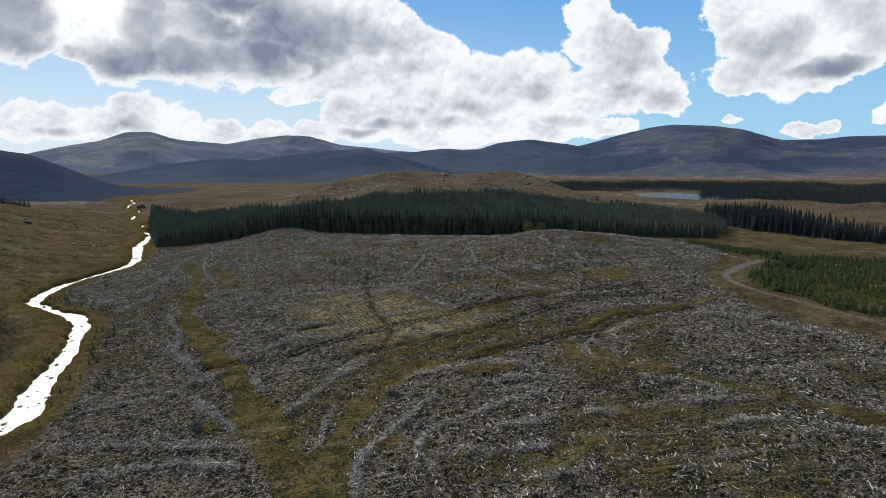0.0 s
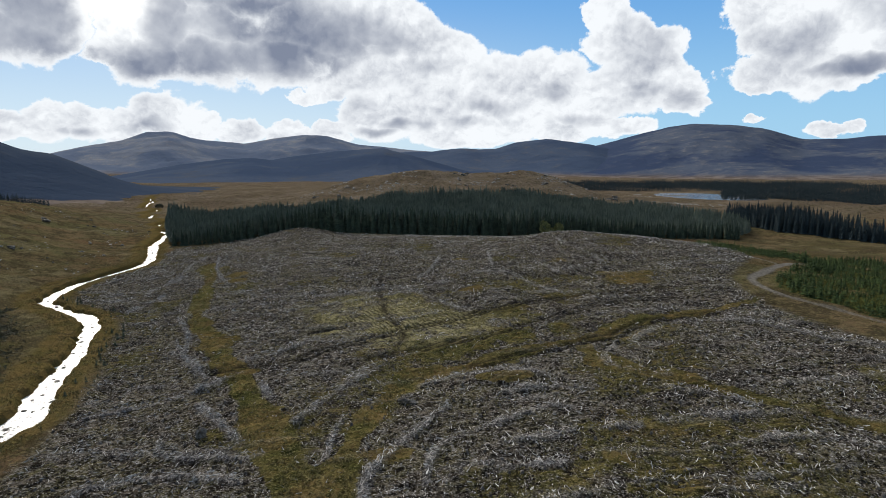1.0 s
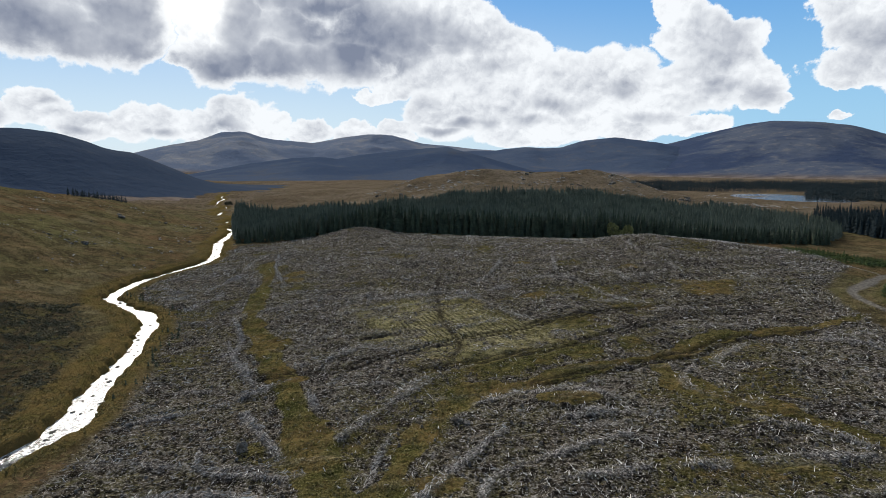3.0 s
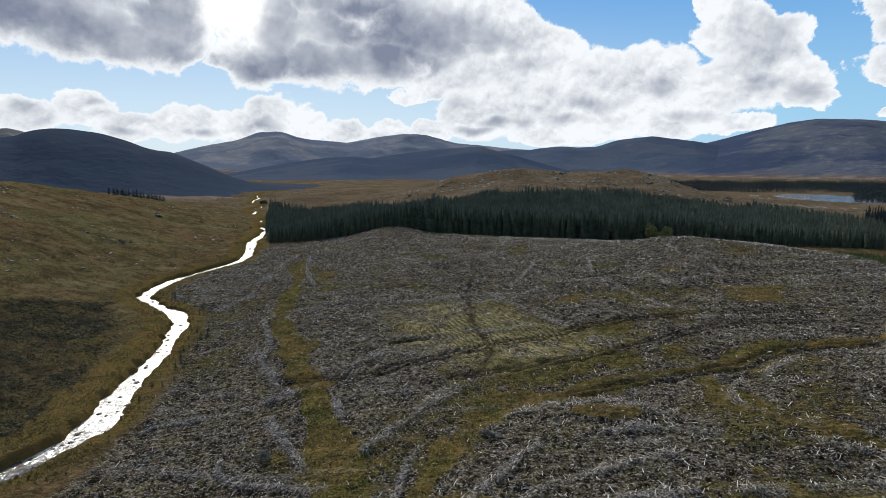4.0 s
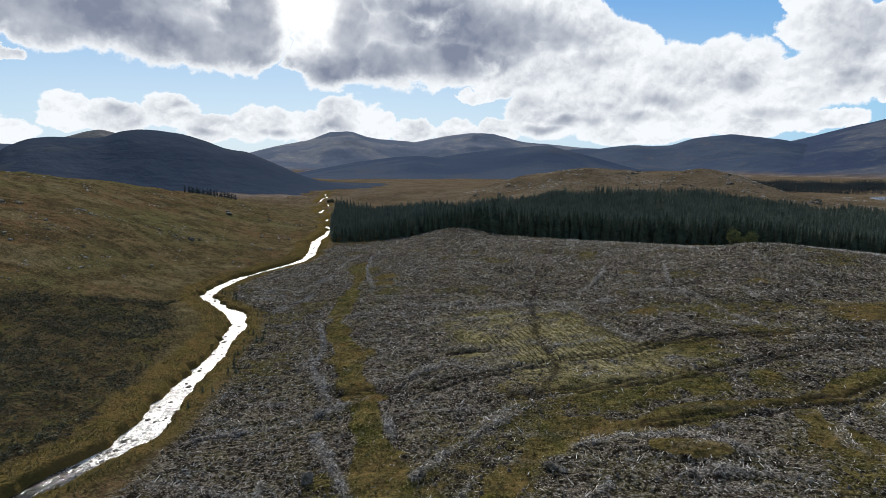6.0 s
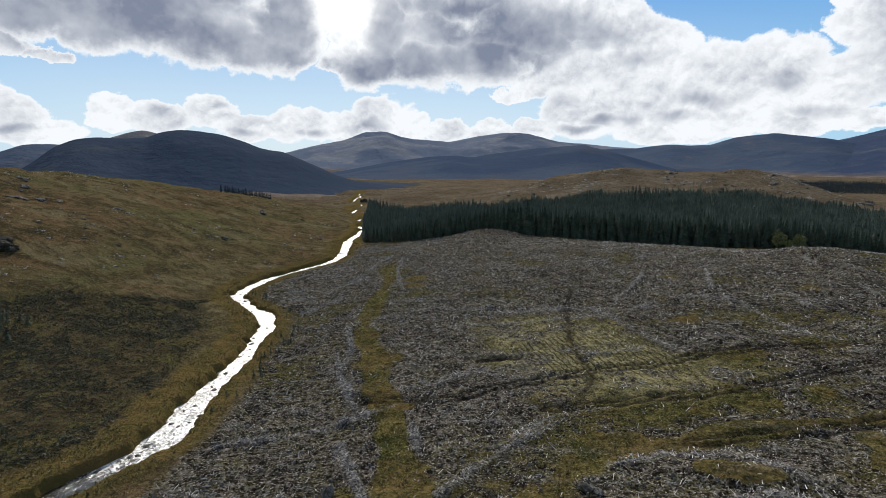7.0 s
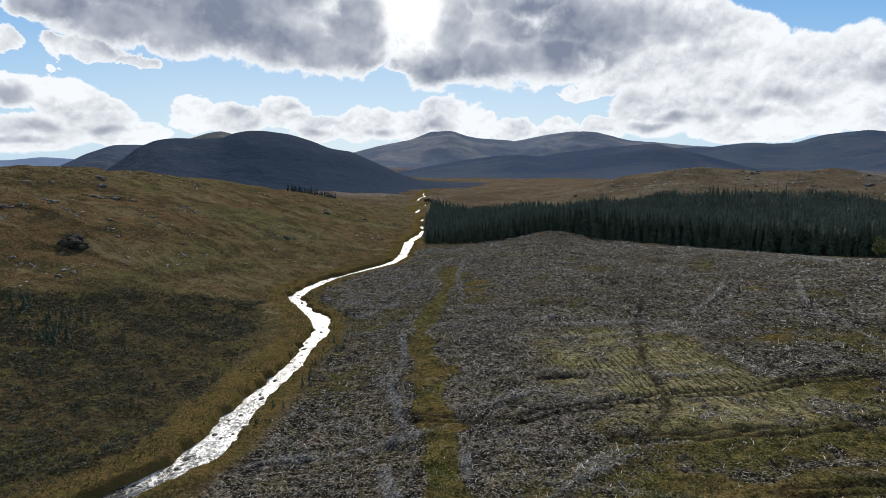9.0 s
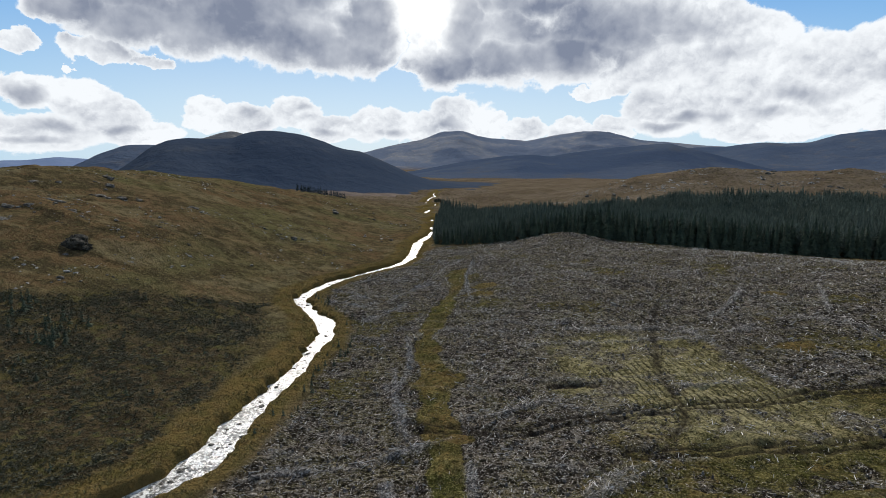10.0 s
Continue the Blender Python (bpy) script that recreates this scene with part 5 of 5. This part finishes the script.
def build_stones():
    line = np.array(STREAM)
    line = line[(line[:, 1] > 50) & (line[:, 1] < 240)]
    for k in range(330):
        i = int(rng.integers(0, len(line)))
        q = line[i] + rng.normal(0, 1.3, 2)
        w = float(rng.gamma(2.2, 0.13) + 0.15)
        d, s = along(np.array([q[0]]), np.array([q[1]]), STREAM)
        if d[0] > stream_half(s)[0]:
            continue
        stone("stone", "dark wet boulder standing in the stream", "stone", "stones in the stream", q[0], q[1], WATER_Z - 0.05, w, w * float(rng.uniform(0.6, 1)), w * 0.8, float(rng.uniform(0, 360)), k)
    for x, y, w, h in ((-183.0, 260.0, 4.0, 1.5), (-187.0, 264.0, 3.0, 1.3), (-29.8, 68.0, 1.5, 1.5), (-6.6, 75.0, 1.6, 1.0), (-5.6, 74.6, 1.1, 0.8)):
        stone("outcrop", "weathered dark rock outcrop standing out of the moor", "rock", "rock outcrops", x, y, ground_at(x, y) + 0.1 * h, w, w * 0.75, h * 1.5, x * 7 % 360, int(abs(x)))
    for x, y, w in SLOPE_ROCKS:
        for k in range(2 + int(w)):
            q = max(0.5, w * (0.62 if k == 0 else float(rng.uniform(0.18, 0.42))))
            u, v = (x, y) if k == 0 else (x + w * float(rng.normal(0, 0.45)), y + w * float(rng.normal(0, 0.25)))
            stone("outcrop", "weathered grey rock breaking through the moor slope", "rock", "rocks on the moor slope", u, v, ground_at(u, v) - 0.06 * q, q * 1.15, q * 0.85, q * float(rng.uniform(0.45, 0.8)), float(rng.uniform(0, 360)), k + int(abs(x)))
    crag = tagged(new("crag"), "rugged dark rock crag grown with heather on the hillside", "rock")
    crag.matrix_basis = pose(-138.6, 109.6, ground_at(-138.6, 109.6) - 0.2)
    for k, (x, y, z, w, h) in enumerate(((0, 0, 0.9, 4.6, 4.4), (2.3, -0.4, 0.5, 3.8, 3.4), (-2.2, 0.2, 0.4, 3.6, 3.0), (0.8, -1.3, 0.2, 3.2, 2.8), (3.6, 0.4, 0.0, 2.4, 1.8), (-3.4, -0.6, 0.0, 2.6, 1.7), (1.4, 0.8, 1.5, 3.0, 2.6), (-0.9, -1.1, 0.3, 2.6, 2.6), (4.6, -0.4, -0.1, 1.5, 1.1))):
        block = new("block", CRAG_ROCKS[k % 5])
        block.parent = crag
        block.matrix_basis = pose(x, y, z, k * 17 % 40 - 20, k * 29 % 36 - 18, k * 63) @ Matrix.Diagonal((w, w * 0.8, h, 1))
    for k in range(70):
        x, y = float(rng.uniform(-130, 170)), float(rng.uniform(520, 660))
        w = float(rng.gamma(2.0, 0.9) + 0.6)
        stone("boulder", "pale boulder on the brown hill behind the wood", "boulder", "boulders on the far hill", x, y, ground_at(x, y) + 0.02 * w, w, w * 0.8, w * 0.8, float(rng.uniform(0, 360)), k)
    for k in range(420):
        x, y = float(rng.uniform(-230, -112)), float(rng.uniform(70, 300))
        if float(fbm(np.array([x / 22]), np.array([y / 22]), 3, 99)[0]) < 0.57:
            continue
        w = float(rng.gamma(2.2, 0.24) + 0.25)
        stone("boulder", "grey boulder lying in moor grass on the hillside", "boulder", "boulders on the hillside", x, y, ground_at(x, y) + 0.02 * w, w, w * float(rng.uniform(0.6, 1)), w * float(rng.uniform(0.6, 1.0)), float(rng.uniform(0, 360)), k)


build_stones()


def build_scree():
    shapes = []
    for k in range(4):
        bm = bmesh.new()
        bmesh.ops.create_icosphere(bm, subdivisions=1, radius=0.5)
        for v in bm.verts:
            v.co *= 1 + 1.0 * noise.noise(v.co * 2.1 + Vector((k * 5.0, 0, 0)))
            v.co.z *= 0.6
        bm.verts.ensure_lookup_table()
        shapes.append((np.array([v.co[:] for v in bm.verts]), np.array([[v.index for v in f.verts] for f in bm.faces])))
        bm.free()
    x, y = rng.uniform(-260, -105, 9000), rng.uniform(60, 320, 9000)
    m = masks(x, y)
    k = np.nonzero((rng.random(9000) < 0.7 * smooth(fbm(x / 18, y / 18, 4, 111), 0.56, 0.68)) & (m[2] < 0.3) & (m[8] < 0.3) & (m[0] < 0.1))[0]
    w = rng.gamma(1.8, 0.20, len(k)) + 0.10
    plant("loose_rocks", "pale loose rocks scattered over the moor hillside", "rocks", shapes, x[k], y[k], w, w * 0.9, PALE_STONE, 0.0)
    x, y = rng.uniform(-150, 210, 9000), rng.uniform(470, 690, 9000)
    k = np.nonzero(rng.random(9000) < 0.5 * smooth(fbm(x / 24, y / 24, 4, 113), 0.54, 0.66))[0]
    w = rng.gamma(2.0, 0.6, len(k)) + 0.5
    plant("rock_slabs", "pale rock slabs breaking through the brown hill", "rocks", shapes, x[k], y[k], w, w * 0.6, PALE_STONE, 0.0)


build_scree()


def build_saplings():
    crowns = [mesh_of("crown", *conifer(1.0, 0.26 + 0.03 * k, 8, 6, 360 + k, bare=0.04), NEEDLES) for k in range(4)]
    stem = mesh_of("trunk", *post(0.03, 0.006, -0.1, 0.9), BARK, False)

    def sapling(x, y, h, k, label, group):
        tree = tagged(new("sapling"), label, "tree", group)
        tree.matrix_basis = pose(x, y, ground_at(x, y), 0, 0, k * 77 % 360) @ Matrix.Diagonal((h, h, h, 1))
        for name, me in (("trunk", stem), ("crown", crowns[k % 4])):
            new(name, me).parent = tree

    line = np.array(STREAM)
    for k in range(60):
        i = int(rng.integers(24, 60))
        t = line[i + 1] - line[i]
        side = np.array([t[1], -t[0]]) / np.linalg.norm(t)
        q = line[i] + side * rng.uniform(3.2, 6.5)
        sapling(float(q[0]), float(q[1]), float(rng.uniform(0.4, 1.2)), k, "small self-sown spruce on the stream bank", "saplings on the bank")
    k = 0
    while k < 130:
        x, y = float(rng.uniform(-122, -58)), float(rng.uniform(52, 124))
        if masks(np.array([x]), np.array([y]))[2][0] < 0.7:
            continue
        sapling(x, y, float(rng.gamma(4, 0.12) + 0.25), k, "scattered young spruce in heather scrub", "saplings in the scrub")
        k += 1
    for k in range(80):
        a, r = float(rng.uniform(0, 6.28)), float(rng.random() ** 0.5)
        x, y = -110 + 17 * r * math.cos(a) + 4 * r * math.sin(a), 81 + 9 * r * math.sin(a)
        sapling(x, y, float(rng.uniform(1.0, 2.4)), k, "dark young spruce in a dense thicket", "spruce thicket")


build_saplings()


def build_far_woods():
    shapes = [conifer(1.0, 0.15 + 0.02 * k, 5, 4, 400 + k) for k in range(4)]
    for name, label, a0, a1, r0, r1, gap in (("far_wood", "dark spruce forest beyond the lake", 9.0, 46.0, 880, 1330, 5.0), ("lakeside_wood", "dark spruce belt beside the lake", 23.6, 46.0, 655, 800, 3.8), ("hillside_clump", "small dark spruce clump under the hill", -39.0, -35.0, 392, 412, 2.0)):
        r = np.arange(r0, r1, gap)
        xs, ys = [], []
        for q in r:
            a = np.radians(np.arange(a0, a1, math.degrees(gap / q)))
            xs.append(q * np.sin(a)), ys.append(q * np.cos(a))
        x, y = np.concatenate(xs), np.concatenate(ys)
        x, y = x + rng.normal(0, gap * 0.25, len(x)), y + rng.normal(0, gap * 0.25, len(x))
        edge = fbm(x / 60, y / 60, 3, 93)
        k = (edge > 0.33) | (gap < 3)
        x, y = x[k], y[k]
        h = rng.uniform(4.8, 7.2, len(x)) * (0.7 if gap < 3 else 0.75 + 0.8 * smooth(fbm(x / 40, y / 40, 2, 94), 0.35, 0.7))
        p = np.stack([x, y, land(x, y) - 0.3, rng.uniform(0, 6.28, len(x)), h * 1.25, h, rng.integers(0, 4, len(x))], -1)
        tagged(new(name, joined(name, shapes, p, NEEDLES_HAZE)), label, "forest", kind="stuff")


build_far_woods()
